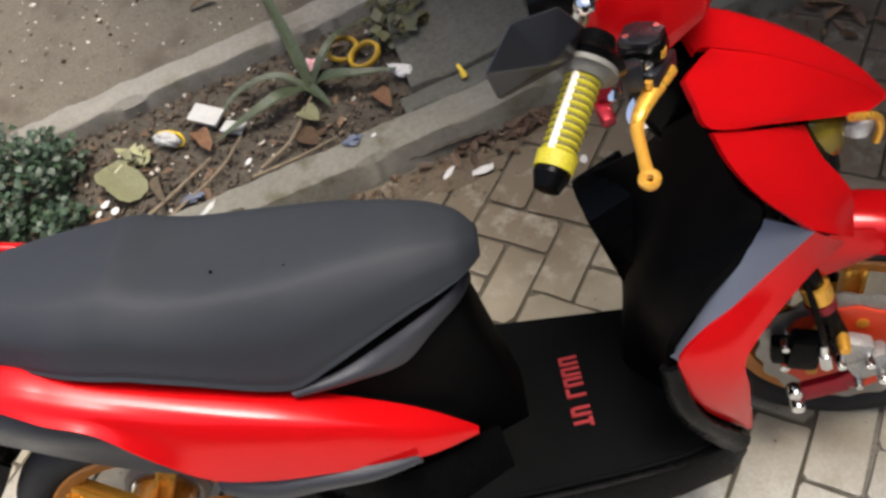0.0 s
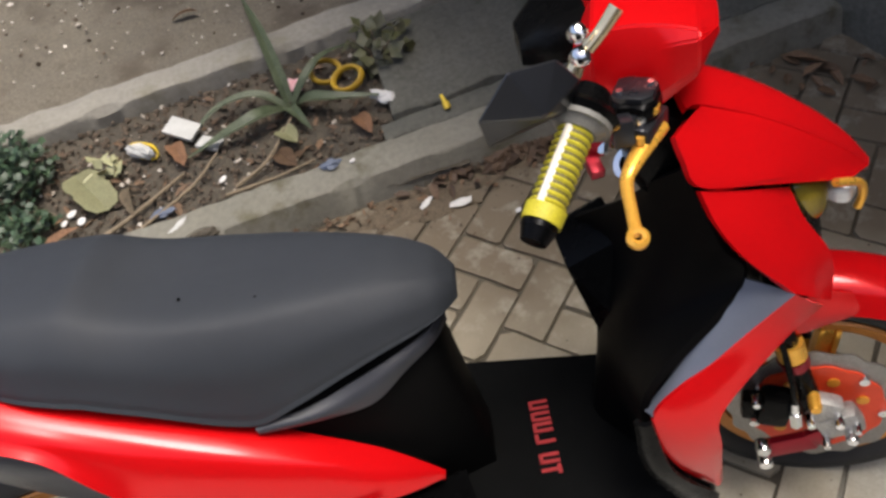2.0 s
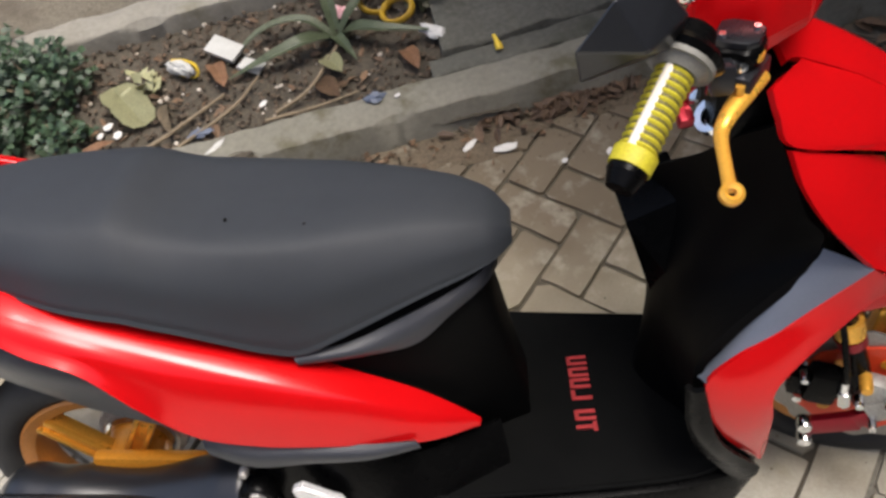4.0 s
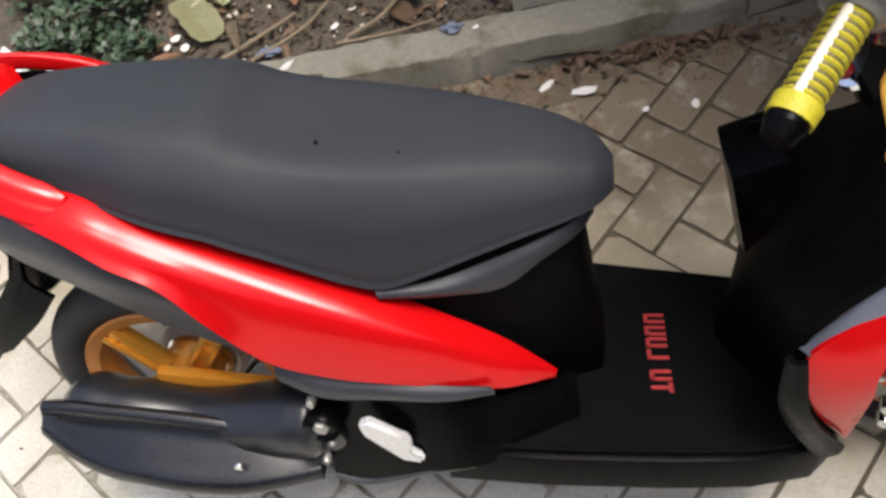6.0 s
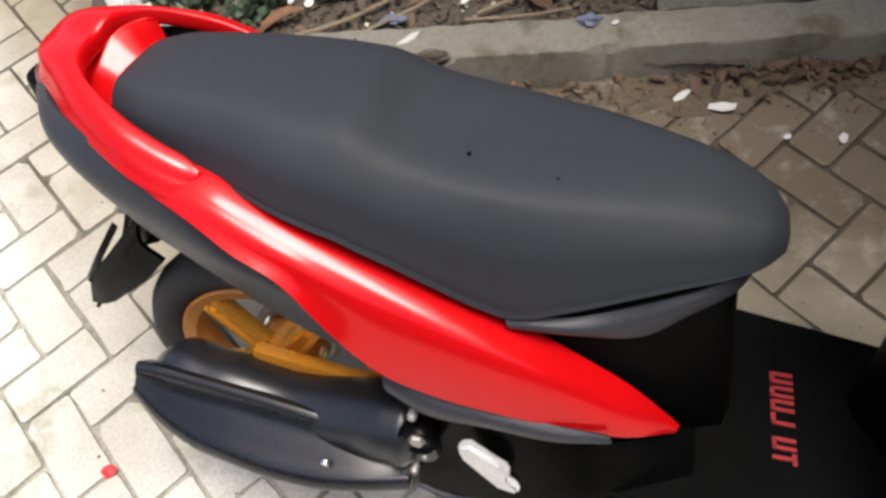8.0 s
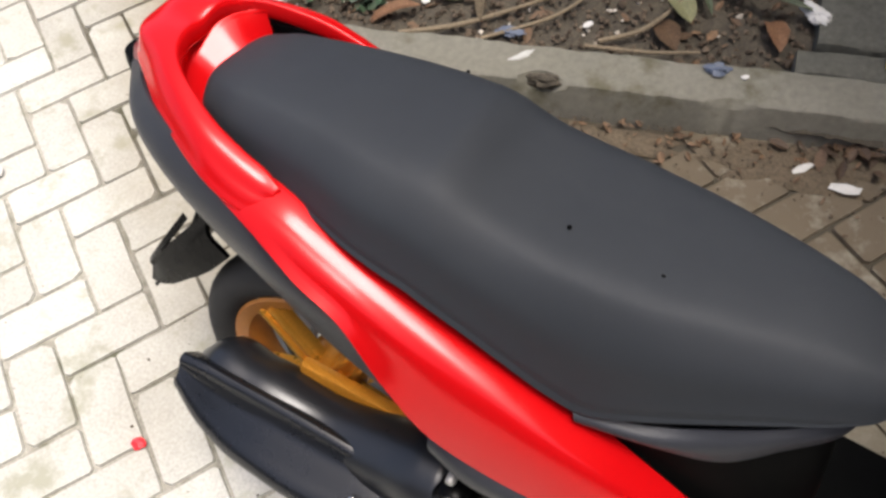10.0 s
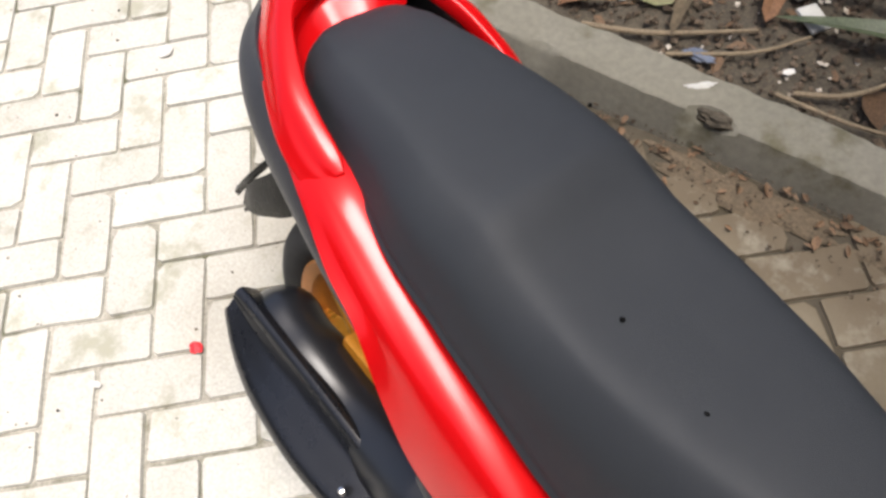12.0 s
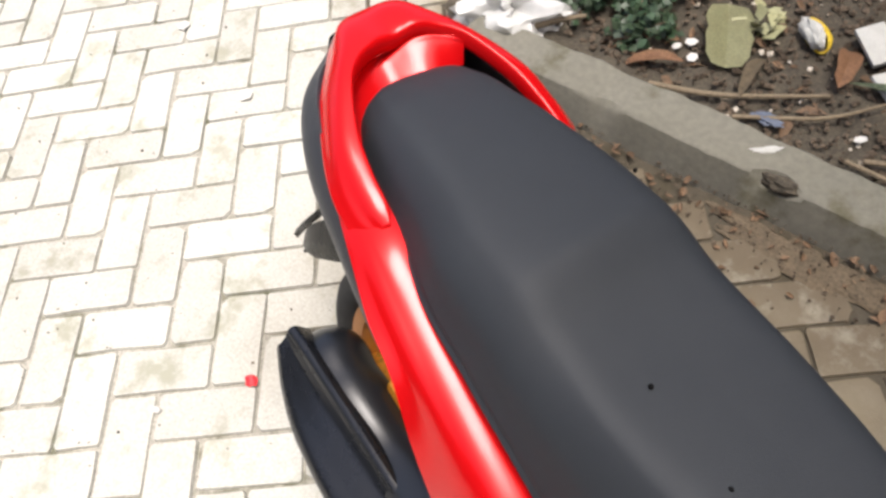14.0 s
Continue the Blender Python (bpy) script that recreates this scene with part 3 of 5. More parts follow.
# number plate bracket and rear mudguard
part("rear_mudguard", sheet([[(-0.16, -0.06, 0.60), (-0.16, 0, 0.605), (-0.16, 0.06, 0.60)], [(-0.21, -0.064, 0.49), (-0.22, 0, 0.49), (-0.21, 0.064, 0.49)], [(-0.262, -0.072, 0.40), (-0.27, 0, 0.39), (-0.262, 0.072, 0.40)], [(-0.325, -0.074, 0.305), (-0.33, 0, 0.30), (-0.325, 0.074, 0.305)]], 18, 10, 0.006), PLASTIC, scooter, "black plastic rear mudguard")
part("plate_bracket", sheet([[(-0.17, -0.105, 0.565), (-0.175, -0.10, 0.555)], [(-0.215, -0.115, 0.50), (-0.22, -0.108, 0.49)], [(-0.26, -0.118, 0.44), (-0.262, -0.112, 0.425)]], 12, 4, 0.008), PLASTIC, scooter)
both("mudguard_skirt", sheet([[(-0.172, -0.064, 0.545), (-0.178, -0.074, 0.50), (-0.15, -0.072, 0.462)], [(-0.24, -0.070, 0.465), (-0.225, -0.079, 0.435), (-0.195, -0.076, 0.412)],
                               [(-0.306, -0.072, 0.388), (-0.285, -0.079, 0.372), (-0.245, -0.076, 0.368)], [(-0.334, -0.072, 0.318), (-0.31, -0.075, 0.322), (-0.283, -0.074, 0.334)]], 18, 10, 0.008), PLASTIC, "black mudguard side")


# wheels
def wheel(m, name, spokes, turn):
    rim_profile = [(0.177, -0.034), (0.181, -0.030), (0.166, -0.018), (0.158, -0.010), (0.158, 0.010), (0.166, 0.018), (0.181, 0.030), (0.177, 0.034), (0.157, 0.028), (0.148, 0.012), (0.148, -0.012), (0.157, -0.028)]
    rim = part(name, lathe(rim_profile, 56, m), RIM_GOLD, scooter, "gold painted alloy wheel")
    c = [(0.2095 + 0.0365 * math.cos(a), 0.042 * math.sin(a)) for a in np.linspace(0, 2 * math.pi, 16, endpoint=False)]
    part("tyre", lathe(c, 56, m), RUBBER, rim, "black rubber tyre")
    part("hub", lathe([(0.012, -0.055), (0.045, -0.050), (0.050, -0.02), (0.050, 0.02), (0.045, 0.050), (0.012, 0.055)], 24, m), GOLD_PAINT, rim)
    for k in range(spokes):
        a = 2 * math.pi * k / spokes + turn
        at = m @ pose(0, 0, 0, 0, -math.degrees(a), 0)
        b_ = joined(block(0.124, 0.022, 0.036, at @ pose(0.100, -0.016, 0), 0.004), block(0.122, 0.010, 0.009, at @ pose(0.100, -0.030, 0.0125), 0.003), block(0.122, 0.010, 0.009, at @ pose(0.100, -0.030, -0.0125), 0.003))
        part("spoke", b_, GOLD, rim, "bright gold spoke")
    return rim


rear = wheel(pose(0, -0.035, 0.246), "rear_wheel", 5, 2.27)
part("hub_cap", lathe([(0.006, -0.066), (0.030, -0.064), (0.036, -0.056), (0.036, -0.050), (0.006, -0.050)], 26, pose(0, -0.035, 0.246)), GOLD, rear, "polished gold hub cap")
part("rear_drum", lathe([(0.010, 0.030), (0.068, 0.030), (0.078, 0.040), (0.080, 0.062), (0.070, 0.072), (0.010, 0.072)], 30, pose(0.0, -0.035, 0.246)), ALLOY, rear, "cast aluminium drum")
part("drum_ring", lathe([(0.048, 0.020), (0.058, 0.018), (0.062, 0.026), (0.058, 0.034), (0.048, 0.032)], 30, pose(0.0, -0.035, 0.246)), CHROME, rear, "bright metal ring beside the hub")
part("axle_nut", lathe([(0.001, -0.016), (0.010, -0.014), (0.013, -0.004), (0.013, 0.01), (0.001, 0.01)], 6, pose(0, -0.108, 0.246)), CHROME, rear)

# swing arm, muffler and its shield
part("swing_arm", joined(block(0.36, 0.022, 0.05, pose(0.15, -0.088, 0.275, 0, 6, 0), 0.008), block(0.10, 0.03, 0.11, pose(0.27, -0.115, 0.29), 0.01)), GOLD_PAINT, scooter, "gold swing arm")


def muffler_ring(y, z, r, k=1.0):
    return [(y + r * math.cos(a), z + k * r * math.sin(a)) for a in np.linspace(0, 2 * math.pi, 12, endpoint=False)]


part("muffler", loft([(-0.188, muffler_ring(-0.132, 0.268, 0.016)), (-0.172, muffler_ring(-0.130, 0.266, 0.036)), (-0.07, muffler_ring(-0.135, 0.262, 0.056)), (0.06, muffler_ring(-0.132, 0.245, 0.054)),
                      (0.16, muffler_ring(-0.138, 0.265, 0.060)), (0.23, muffler_ring(-0.145, 0.285, 0.062)), (0.262, muffler_ring(-0.145, 0.285, 0.055)), (0.275, muffler_ring(-0.145, 0.28, 0.03))], 44, 28), MUFFLER, scooter, "satin black muffler", angle=60)
SHIELD = ((-0.186, 0.318, 0.292, 0.226, 0.190), (-0.140, 0.320, 0.258, 0.196, 0.210), (-0.080, 0.315, 0.240, 0.190, 0.226), (-0.020, 0.309, 0.238, 0.190, 0.234),
          (0.050, 0.300, 0.230, 0.180, 0.238), (0.130, 0.286, 0.226, 0.188, 0.234), (0.200, 0.264, 0.230, 0.206, 0.221), (0.262, 0.242, 0.235, 0.228, 0.204))


def heat_shield():
    """A blade with a sharp upper edge, a hollow face under it and a rolled lower edge."""
    rows = []
    for x, top, belly, low, out in SHIELD:
        h, w = top - belly, out - 0.172
        rows.append([(x, -0.148, top - 0.026), (x, -0.161, top - 0.010), (x, -0.1695, top - 0.001), (x, -0.172, top - 0.07 * h), (x, -0.1725, top - 0.17 * h), (x, -0.174 - 0.05 * w, top - 0.29 * h), (x, -0.172 - 0.20 * w, top - 0.42 * h), (x, -0.172 - 0.43 * w, top - 0.58 * h),
                     (x, -0.172 - 0.68 * w, top - 0.75 * h), (x, -0.172 - 0.91 * w, top - 0.90 * h), (x, -out, belly), (x, -out - 0.002, belly - 0.014), (x, -out + 0.012, (belly + low) / 2 - 0.008), (x, -0.180, low)])
    return sheet(rows, 60, 62, 0.008)


part("muffler_shield", heat_shield(), SHIELD_BLACK, scooter, "glossy black muffler heat shield with a hollow face", angle=40)
part("shield_recess", sheet([[(-0.132, -0.1985, 0.276), (-0.124, -0.2035, 0.266)], [(-0.090, -0.2125, 0.261), (-0.086, -0.2160, 0.252)], [(-0.055, -0.2230, 0.251), (-0.053, -0.2245, 0.248)]], 12, 4, 0.002), PLASTIC, scooter, "dark slot in the heat shield")
part("shield_screw", lathe([(0.001, -0.006), (0.007, -0.005), (0.008, 0.0), (0.001, 0.002)], 12, pose(0.141, -0.222, 0.258)), CHROME, scooter)

# engine hanger, folded pillion footrest
part("hanger_plate", sheet([[(0.272, -0.146, 0.385), (0.275, -0.150, 0.30), (0.272, -0.165, 0.235), (0.27, -0.172, 0.180)], [(0.34, -0.154, 0.39), (0.345, -0.162, 0.31), (0.345, -0.170, 0.245), (0.34, -0.176, 0.178)],
                            [(0.43, -0.155, 0.385), (0.43, -0.168, 0.33), (0.43, -0.178, 0.28), (0.43, -0.188, 0.232)], [(0.52, -0.148, 0.370), (0.52, -0.165, 0.33), (0.52, -0.178, 0.30), (0.52, -0.190, 0.268)],
                            [(0.64, -0.085, 0.35), (0.645, -0.10, 0.325), (0.648, -0.11, 0.305), (0.65, -0.12, 0.286)]], 26, 14, 0.012), PLASTIC, scooter, "black footrest hanger")
part("hanger_rim", tube([(0.270, -0.178, 0.182), (0.31, -0.182, 0.172), (0.35, -0.184, 0.182), (0.43, -0.192, 0.232), (0.50, -0.196, 0.266)], 0.009, 10), GREY_PLASTIC, scooter)
part("hanger_hub", lathe([(0.004, -0.03), (0.030, -0.028), (0.034, -0.01), (0.034, 0.02), (0.004, 0.02)], 20, pose(0.272, -0.150, 0.275)), MUFFLER, scooter)
part("hanger_well", lathe([(0.004, -0.012), (0.020, -0.012), (0.026, -0.018), (0.030, -0.012), (0.030, 0.010), (0.004, 0.010)], 24, pose(0.276, -0.176, 0.322)), PLASTIC, scooter, "black round recess of the hanger")
foot = prism([(0.340, 0.360), (0.356, 0.368), (0.398, 0.338), (0.411, 0.328), (0.412, 0.302), (0.403, 0.291), (0.428, 0.279), (0.424, 0.268), (0.395, 0.273), (0.377, 0.292), (0.343, 0.333)], -0.008, 0.008, pose(0, -0.198, 0, 90, 0, 0))
bmesh.ops.bevel(foot, geom=foot.edges[:], offset=0.004, segments=2, affect="EDGES")
part("footrest", foot, SILVER, scooter, "bright folded pillion footrest")
for x, z, r, m_ in ((0.276, 0.324, 0.013, ALLOY), (0.286, 0.287, 0.006, ALLOY), (0.266, 0.234, 0.007, ALLOY), (0.273, 0.386, 0.007, ALLOY)):
    part("bolt", lathe([(0.001, -0.010), (r * 0.8, -0.010), (r, -0.006), (r, 0.004), (0.001, 0.004)], 6 if r > 0.012 else 14, pose(x, -0.184, z)), m_, scooter)

# floorboard with its skirt
floor_outline = [(0.46, -0.195), (0.60, -0.198), (0.78, -0.192), (0.90, -0.182), (0.985, -0.160), (1.02, -0.125), (1.03, 0.0), (1.02, 0.125), (0.985, 0.160), (0.90, 0.182), (0.78, 0.192), (0.60, 0.20), (0.46, 0.195), (0.42, 0.0)]
part("floorboard", prism(floor_outline, 0.215, 0.286, bevel=0.012), PLASTIC, scooter, "black plastic floorboard")
part("belly", loft([(0.40, oval(0.12, 0.18, 0.30)), (0.6, oval(0.15, 0.17, 0.25)), (0.85, oval(0.14, 0.17, 0.25)), (1.0, oval(0.08, 0.22, 0.30))], 14, 20), PLASTIC, scooter)

# leg shield, inner side
part("inner_leg_shield", sheet([[(0.875, 0.150, 0.62), (0.925, 0.03, 0.72), (0.945, -0.06, 0.80), (0.968, -0.122, 0.852)],
                                [(0.885, 0.165, 0.55), (0.925, 0.04, 0.64), (0.955, -0.05, 0.70), (1.006, -0.142, 0.752)],
                                [(0.89, 0.170, 0.48), (0.90, 0.05, 0.53), (0.93, -0.045, 0.58), (1.035, -0.132, 0.678)],
                                [(0.905, 0.165, 0.40), (0.885, 0.055, 0.43), (0.895, -0.035, 0.45), (0.90, -0.168, 0.53)],
                                [(0.93, 0.150, 0.30), (0.866, 0.052, 0.29), (0.925, -0.050, 0.29), (0.985, -0.12, 0.30)]], 30, 26, 0.012), SATIN_BLACK, scooter, "satin black inner leg shield", angle=50)


def pocket():
    """The box-shaped pocket on the far half of the leg shield."""
    rings = []
    for y, k in ((0.02, 0.0), (0.06, 0.9), (0.12, 1.0), (0.165, 1.0), (0.182, 0.92), (0.188, 0.7)):
        rings.append([(0.905 + (x - 0.905) * k, y, 0.52 + (z - 0.52) * k) for x, z in ((0.842, 0.602), (0.925, 0.640), (0.965, 0.56), (0.955, 0.36), (0.918, 0.34), (0.872, 0.50))])
    return rings_mesh(rings)


part("glove_box", pocket(), PLASTIC, scooter, "black inner pocket", angle=30)
part("steering_cover", loft([(0.925, oval(0.05, 0.80, 0.915)), (0.97, oval(0.07, 0.72, 0.905)), (1.03, oval(0.07, 0.62, 0.86)), (1.09, oval(0.06, 0.58, 0.78))], 16, 24), PLASTIC, scooter, "black steering column cover")
both("shield_trim", sheet([[(1.04, -0.125, 0.683), (1.07, -0.14, 0.675), (1.096, -0.150, 0.664)], [(0.97, -0.150, 0.597), (0.985, -0.160, 0.597), (1.003, -0.167, 0.597)], [(0.905, -0.165, 0.515), (0.909, -0.176, 0.52), (0.912, -0.187, 0.525)]], 16, 8, 0.006), SILVER_TRIM, "grey satin leg shield trim")
# outer leg shield, red
both("leg_shield", sheet([[(1.096, -0.150, 0.664), (1.115, -0.141, 0.644), (1.134, -0.129, 0.623), (1.153, -0.113, 0.603)],
                          [(1.003, -0.169, 0.597), (1.030, -0.167, 0.594), (1.057, -0.162, 0.591), (1.085, -0.152, 0.587)],
                          [(0.912, -0.188, 0.525), (0.942, -0.191, 0.521), (0.973, -0.191, 0.517), (1.003, -0.187, 0.514)],
                          [(0.942, -0.182, 0.415), (0.963, -0.185, 0.422), (0.985, -0.185, 0.429), (1.006, -0.181, 0.436)],
                          [(1.010, -0.148, 0.305), (1.015, -0.149, 0.303), (1.019, -0.146, 0.302), (1.024, -0.140, 0.300)]], 36, 14, 0.008), RED, "satin red outer leg shield")
both("leg_shield_foot", sheet([[(0.909, -0.192, 0.527), (0.900, -0.189, 0.520), (0.892, -0.180, 0.52)], [(0.939, -0.186, 0.412), (0.924, -0.184, 0.405), (0.910, -0.172, 0.40)], [(1.010, -0.152, 0.298), (1.006, -0.154, 0.280), (0.985, -0.150, 0.264)]], 18, 8, 0.008), PLASTIC)
# front cowl, red: lower half, nose flank and nose top, parted by seams
both("front_cowl", sheet([[(0.983, -0.137, 0.829), (1.04, -0.117, 0.806), (1.075, -0.10, 0.791), (1.107, -0.082, 0.775)], [(1.000, -0.150, 0.785), (1.04, -0.140, 0.768), (1.08, -0.120, 0.752), (1.125, -0.092, 0.732)],
                          [(1.035, -0.155, 0.732), (1.07, -0.146, 0.715), (1.115, -0.125, 0.692), (1.166, -0.090, 0.664)], [(1.096, -0.150, 0.666), (1.114, -0.142, 0.652), (1.138, -0.128, 0.630), (1.172, -0.095, 0.592)]], 26, 16, 0.008), RED, "satin red front cowl")
both("nose_flank", sheet([[(0.962, -0.112, 0.889), (0.982, -0.091, 0.895), (1.006, -0.060, 0.893)], [(0.968, -0.128, 0.866), (1.02, -0.100, 0.858), (1.075, -0.054, 0.862)],
                          [(0.983, -0.138, 0.835), (1.06, -0.108, 0.816), (1.14, -0.046, 0.822)], [(1.06, -0.112, 0.806), (1.12, -0.082, 0.790), (1.195, -0.033, 0.780)], [(1.194, -0.052, 0.750), (1.21, -0.040, 0.748), (1.235, -0.018, 0.742)]], 28, 16, 0.008), RED, "satin red nose flank")
part("nose_top", sheet([[(0.985, -0.075, 0.900), (0.975, 0, 0.925), (0.985, 0.075, 0.900)], [(1.006, -0.060, 0.894), (1.02, 0, 0.915), (1.006, 0.060, 0.894)], [(1.075, -0.054, 0.863), (1.085, 0, 0.882), (1.075, 0.054, 0.863)],
                        [(1.14, -0.046, 0.823), (1.15, 0, 0.838), (1.14, 0.046, 0.823)], [(1.195, -0.033, 0.781), (1.205, 0, 0.790), (1.195, 0.033, 0.781)], [(1.235, -0.018, 0.742), (1.242, 0, 0.745), (1.235, 0.018, 0.742)]], 30, 16, 0.008), RED, scooter, "satin red nose top")
part("front_apron", sheet([[(1.107, -0.083, 0.772), (1.13, 0, 0.78), (1.107, 0.083, 0.772)], [(1.152, -0.092, 0.655), (1.185, 0, 0.66), (1.152, 0.092, 0.655)], [(1.10, -0.12, 0.55), (1.13, 0, 0.55), (1.10, 0.12, 0.55)]], 16, 14, 0.008), PLASTIC, scooter, "black front apron")
lamp = part("head_lamp", loft([(1.105, oval(0.070, 0.700, 0.772)), (1.150, oval(0.062, 0.690, 0.762)), (1.178, oval(0.040, 0.690, 0.745)), (1.190, oval(0.018, 0.700, 0.725))], 14, 22), LAMP, scooter, "olive tinted front lamp")
part("bulb", loft([(1.178, oval(0.008, 0.704, 0.722)), (1.190, oval(0.015, 0.698, 0.728)), (1.206, oval(0.014, 0.699, 0.725)), (1.214, oval(0.006, 0.706, 0.717))], 10, 14), SILVER, lamp, "pale bulb").matrix_basis = pose(0, -0.030, 0.008)
part("lamp_bracket", tube([(1.165, -0.075, 0.765), (1.205, -0.055, 0.745), (1.216, -0.048, 0.722), (1.214, -0.045, 0.700)], 0.0055, 12), GOLD, scooter, "gold lamp bracket")

# handlebar, turned to the rider's right
def cover_ring(w, z0, z1):
    h = z1 - z0
    return [(0, z1), (-0.60 * w, z1 - 0.003), (-0.93 * w, z1 - 0.016), (-w, z1 - 0.35 * h), (-0.99 * w, z0 + 0.15 * h), (-0.93 * w, z0), (0, z0 - 0.004), (0.93 * w, z0), (0.99 * w, z0 + 0.15 * h), (w, z1 - 0.35 * h), (0.93 * w, z1 - 0.016), (0.60 * w, z1 - 0.003)]


nacelle = loft([(0.884, cover_ring(0.090, 0.918, 1.000)), (0.893, cover_ring(0.102, 0.904, 1.018)), (0.925, cover_ring(0.107, 0.900, 1.030)), (0.965, cover_ring(0.106, 0.914, 1.030)), (1.00, cover_ring(0.100, 0.940, 1.022)), (1.03, cover_ring(0.088, 0.972, 1.010)), (1.036, cover_ring(0.07, 0.985, 1.004))], 8, 12)
bmesh.ops.bevel(nacelle, geom=nacelle.edges[:], offset=0.002, segments=2, affect="EDGES")
part("handlebar_cover", nacelle, RED, scooter, "red faceted handlebar cover", angle=20).matrix_basis = pose(0.97, 0, 0, 0, 0, -14) @ pose(-0.97, 0, 0)
part("instrument", loft([(0.815, oval(0.045, 0.955, 0.985)), (0.84, oval(0.07, 0.955, 1.005)), (0.89, oval(0.075, 0.96, 1.02))], 10, 20), PLASTIC, scooter, "black instrument housing").matrix_basis = pose(0.0, 0.03, 0)
GRIP_IN, GRIP_END = Vector((0.850, -0.187, 0.969)), Vector((0.789, -0.269, 0.904))
along = (GRIP_END - GRIP_IN).normalized()


def ring_on(a, r0, r1, length, seg=20):
    """A sleeve that starts at a and runs along the bar."""
    return tube([a, a + along * length], [r0, r1], seg, 2)


def handle(place):
    bar = part("handlebar", tube([GRIP_IN - along * 0.03, GRIP_END + along * 0.005], 0.011, 14, 2), CHROME, scooter)
    flange = part("switch_housing", joined(ring_on(GRIP_IN - along * 0.034, 0.019, 0.026, 0.024), ring_on(GRIP_IN - along * 0.012, 0.034, 0.038, 0.006), ring_on(GRIP_IN - along * 0.006, 0.038, 0.033, 0.006)), PLASTIC, scooter, "black throttle housing")
    collar = part("collar", joined(ring_on(GRIP_IN, 0.033, 0.032, 0.005), ring_on(GRIP_IN + along * 0.005, 0.028, 0.021, 0.008)), GREY_RUBBER, flange, "worn grey collar")
    grip = part("grip", ring_on(GRIP_IN + along * 0.006, 0.0168, 0.0168, 0.104), OLIVE, scooter, "ribbed yellow rubber grip")
    for k in range(11):
        a = GRIP_IN + along * (0.012 + 0.0076 * k)
        part("rib", tube([a, a + along * 0.0022, a + along * 0.0046], [0.0168, 0.0186, 0.0168], 18, 5), YELLOW, grip)
    u = along.cross(Vector((0, 0, 1))).normalized()
    up = u.cross(along)
    off = (-u * 0.35 + up * 0.93) * 0.0158
    top = off if off.dot(Vector((0, 0, 1))) > 0 else -off
    part("stripe", tube([GRIP_IN + along * 0.010 + top + u * 0.006, GRIP_IN + along * 0.10 + top + u * 0.006], 0.0048, 10, 8), CLEAR, grip, "pale worn stripe along the grip")
    part("band", ring_on(GRIP_IN + along * 0.094, 0.0208, 0.0198, 0.016), YELLOW, grip)
    part("bar_end", joined(ring_on(GRIP_IN + along * 0.106, 0.0175, 0.0185, 0.010), ring_on(GRIP_IN + along * 0.114, 0.0185, 0.013, 0.016)), PLASTIC, grip, "black bar end plug")
    made = [bar, flange, grip]
    for ob in made:
        ob.matrix_basis = place
    return made


handle(Matrix.Identity(4))
handle(pose(0.97, 0, 0, 0, 0, -34) @ pose(-0.97, 0, 0) @ Matrix.Diagonal((1, -1, 1, 1)))

# brake lever and its clamp
lever = part("brake_lever", tube([(0.940, -0.128, 0.915), (0.918, -0.158, 0.912), (0.899, -0.182, 0.905), (0.889, -0.200, 0.898), (0.885, -0.235, 0.890), (0.882, -0.268, 0.884)], [0.012, 0.011, 0.009, 0.007, 0.0062, 0.0065], 12, 40, 0.75), GOLD, scooter, "gold anodised brake lever")
part("lever_tip", lathe([(0.0038, -0.0035), (0.0075, -0.0055), (0.0110, -0.003), (0.0110, 0.003), (0.0075, 0.0055), (0.0038, 0.0035)], 24, pose(0.882, -0.273, 0.883, -58, 0, 0)), GOLD, lever, "drilled gold tip")
for k in range(4):
    part("adjuster", lathe([(0.001, -0.004), (0.0045, -0.004), (0.0045, 0.004), (0.001, 0.004)], 12, pose(0.936 - 0.008 * k, -0.133 - 0.011 * k, 0.923, 90, 0, 0)), GOLD, lever)
reservoir = part("master_cylinder", loft([(-0.030, oval(0.012, -0.014, 0.006)), (-0.024, oval(0.024, -0.016, 0.010)), (0.0, oval(0.028, -0.018, 0.013)), (0.022, oval(0.024, -0.016, 0.010)), (0.028, oval(0.012, -0.014, 0.006))], 16, 20), PLASTIC, scooter, "glossy dark brake fluid reservoir")
part("cap", prism([(-0.026, -0.018), (-0.012, -0.024), (0.014, -0.023), (0.025, -0.014), (0.025, 0.014), (0.012, 0.022), (-0.014, 0.023), (-0.026, 0.016)], 0.011, 0.019, bevel=0.004), SHIELD_BLACK, reservoir, "dark reservoir cap")
for x, y in ((-0.016, -0.012), (0.016, 0.010)):
    part("cap_screw", lathe([(0.001, -0.002), (0.004, -0.002), (0.004, 0.002), (0.001, 0.002)], 10, pose(x, y, 0.020, 90, 0, 0)), CHROME, reservoir)
reservoir.matrix_basis = pose(0.918, -0.128, 0.950, 10, 0, -30) @ Matrix.Diagonal((0.85, 0.85, 0.85, 1))
for x, y, z, r in ((0.905, -0.152, 0.940, 0.007), (0.897, -0.146, 0.930, 0.006), (0.888, -0.158, 0.922, 0.0055), (0.880, -0.128, 0.900, 0.006)):
    part("bright_nut", lathe([(0.001, -0.006), (r * 0.8, -0.006), (r, -0.003), (r, 0.006), (0.001, 0.006)], 6, pose(x, y, z, 60, 0, -30)), CHROME, scooter)
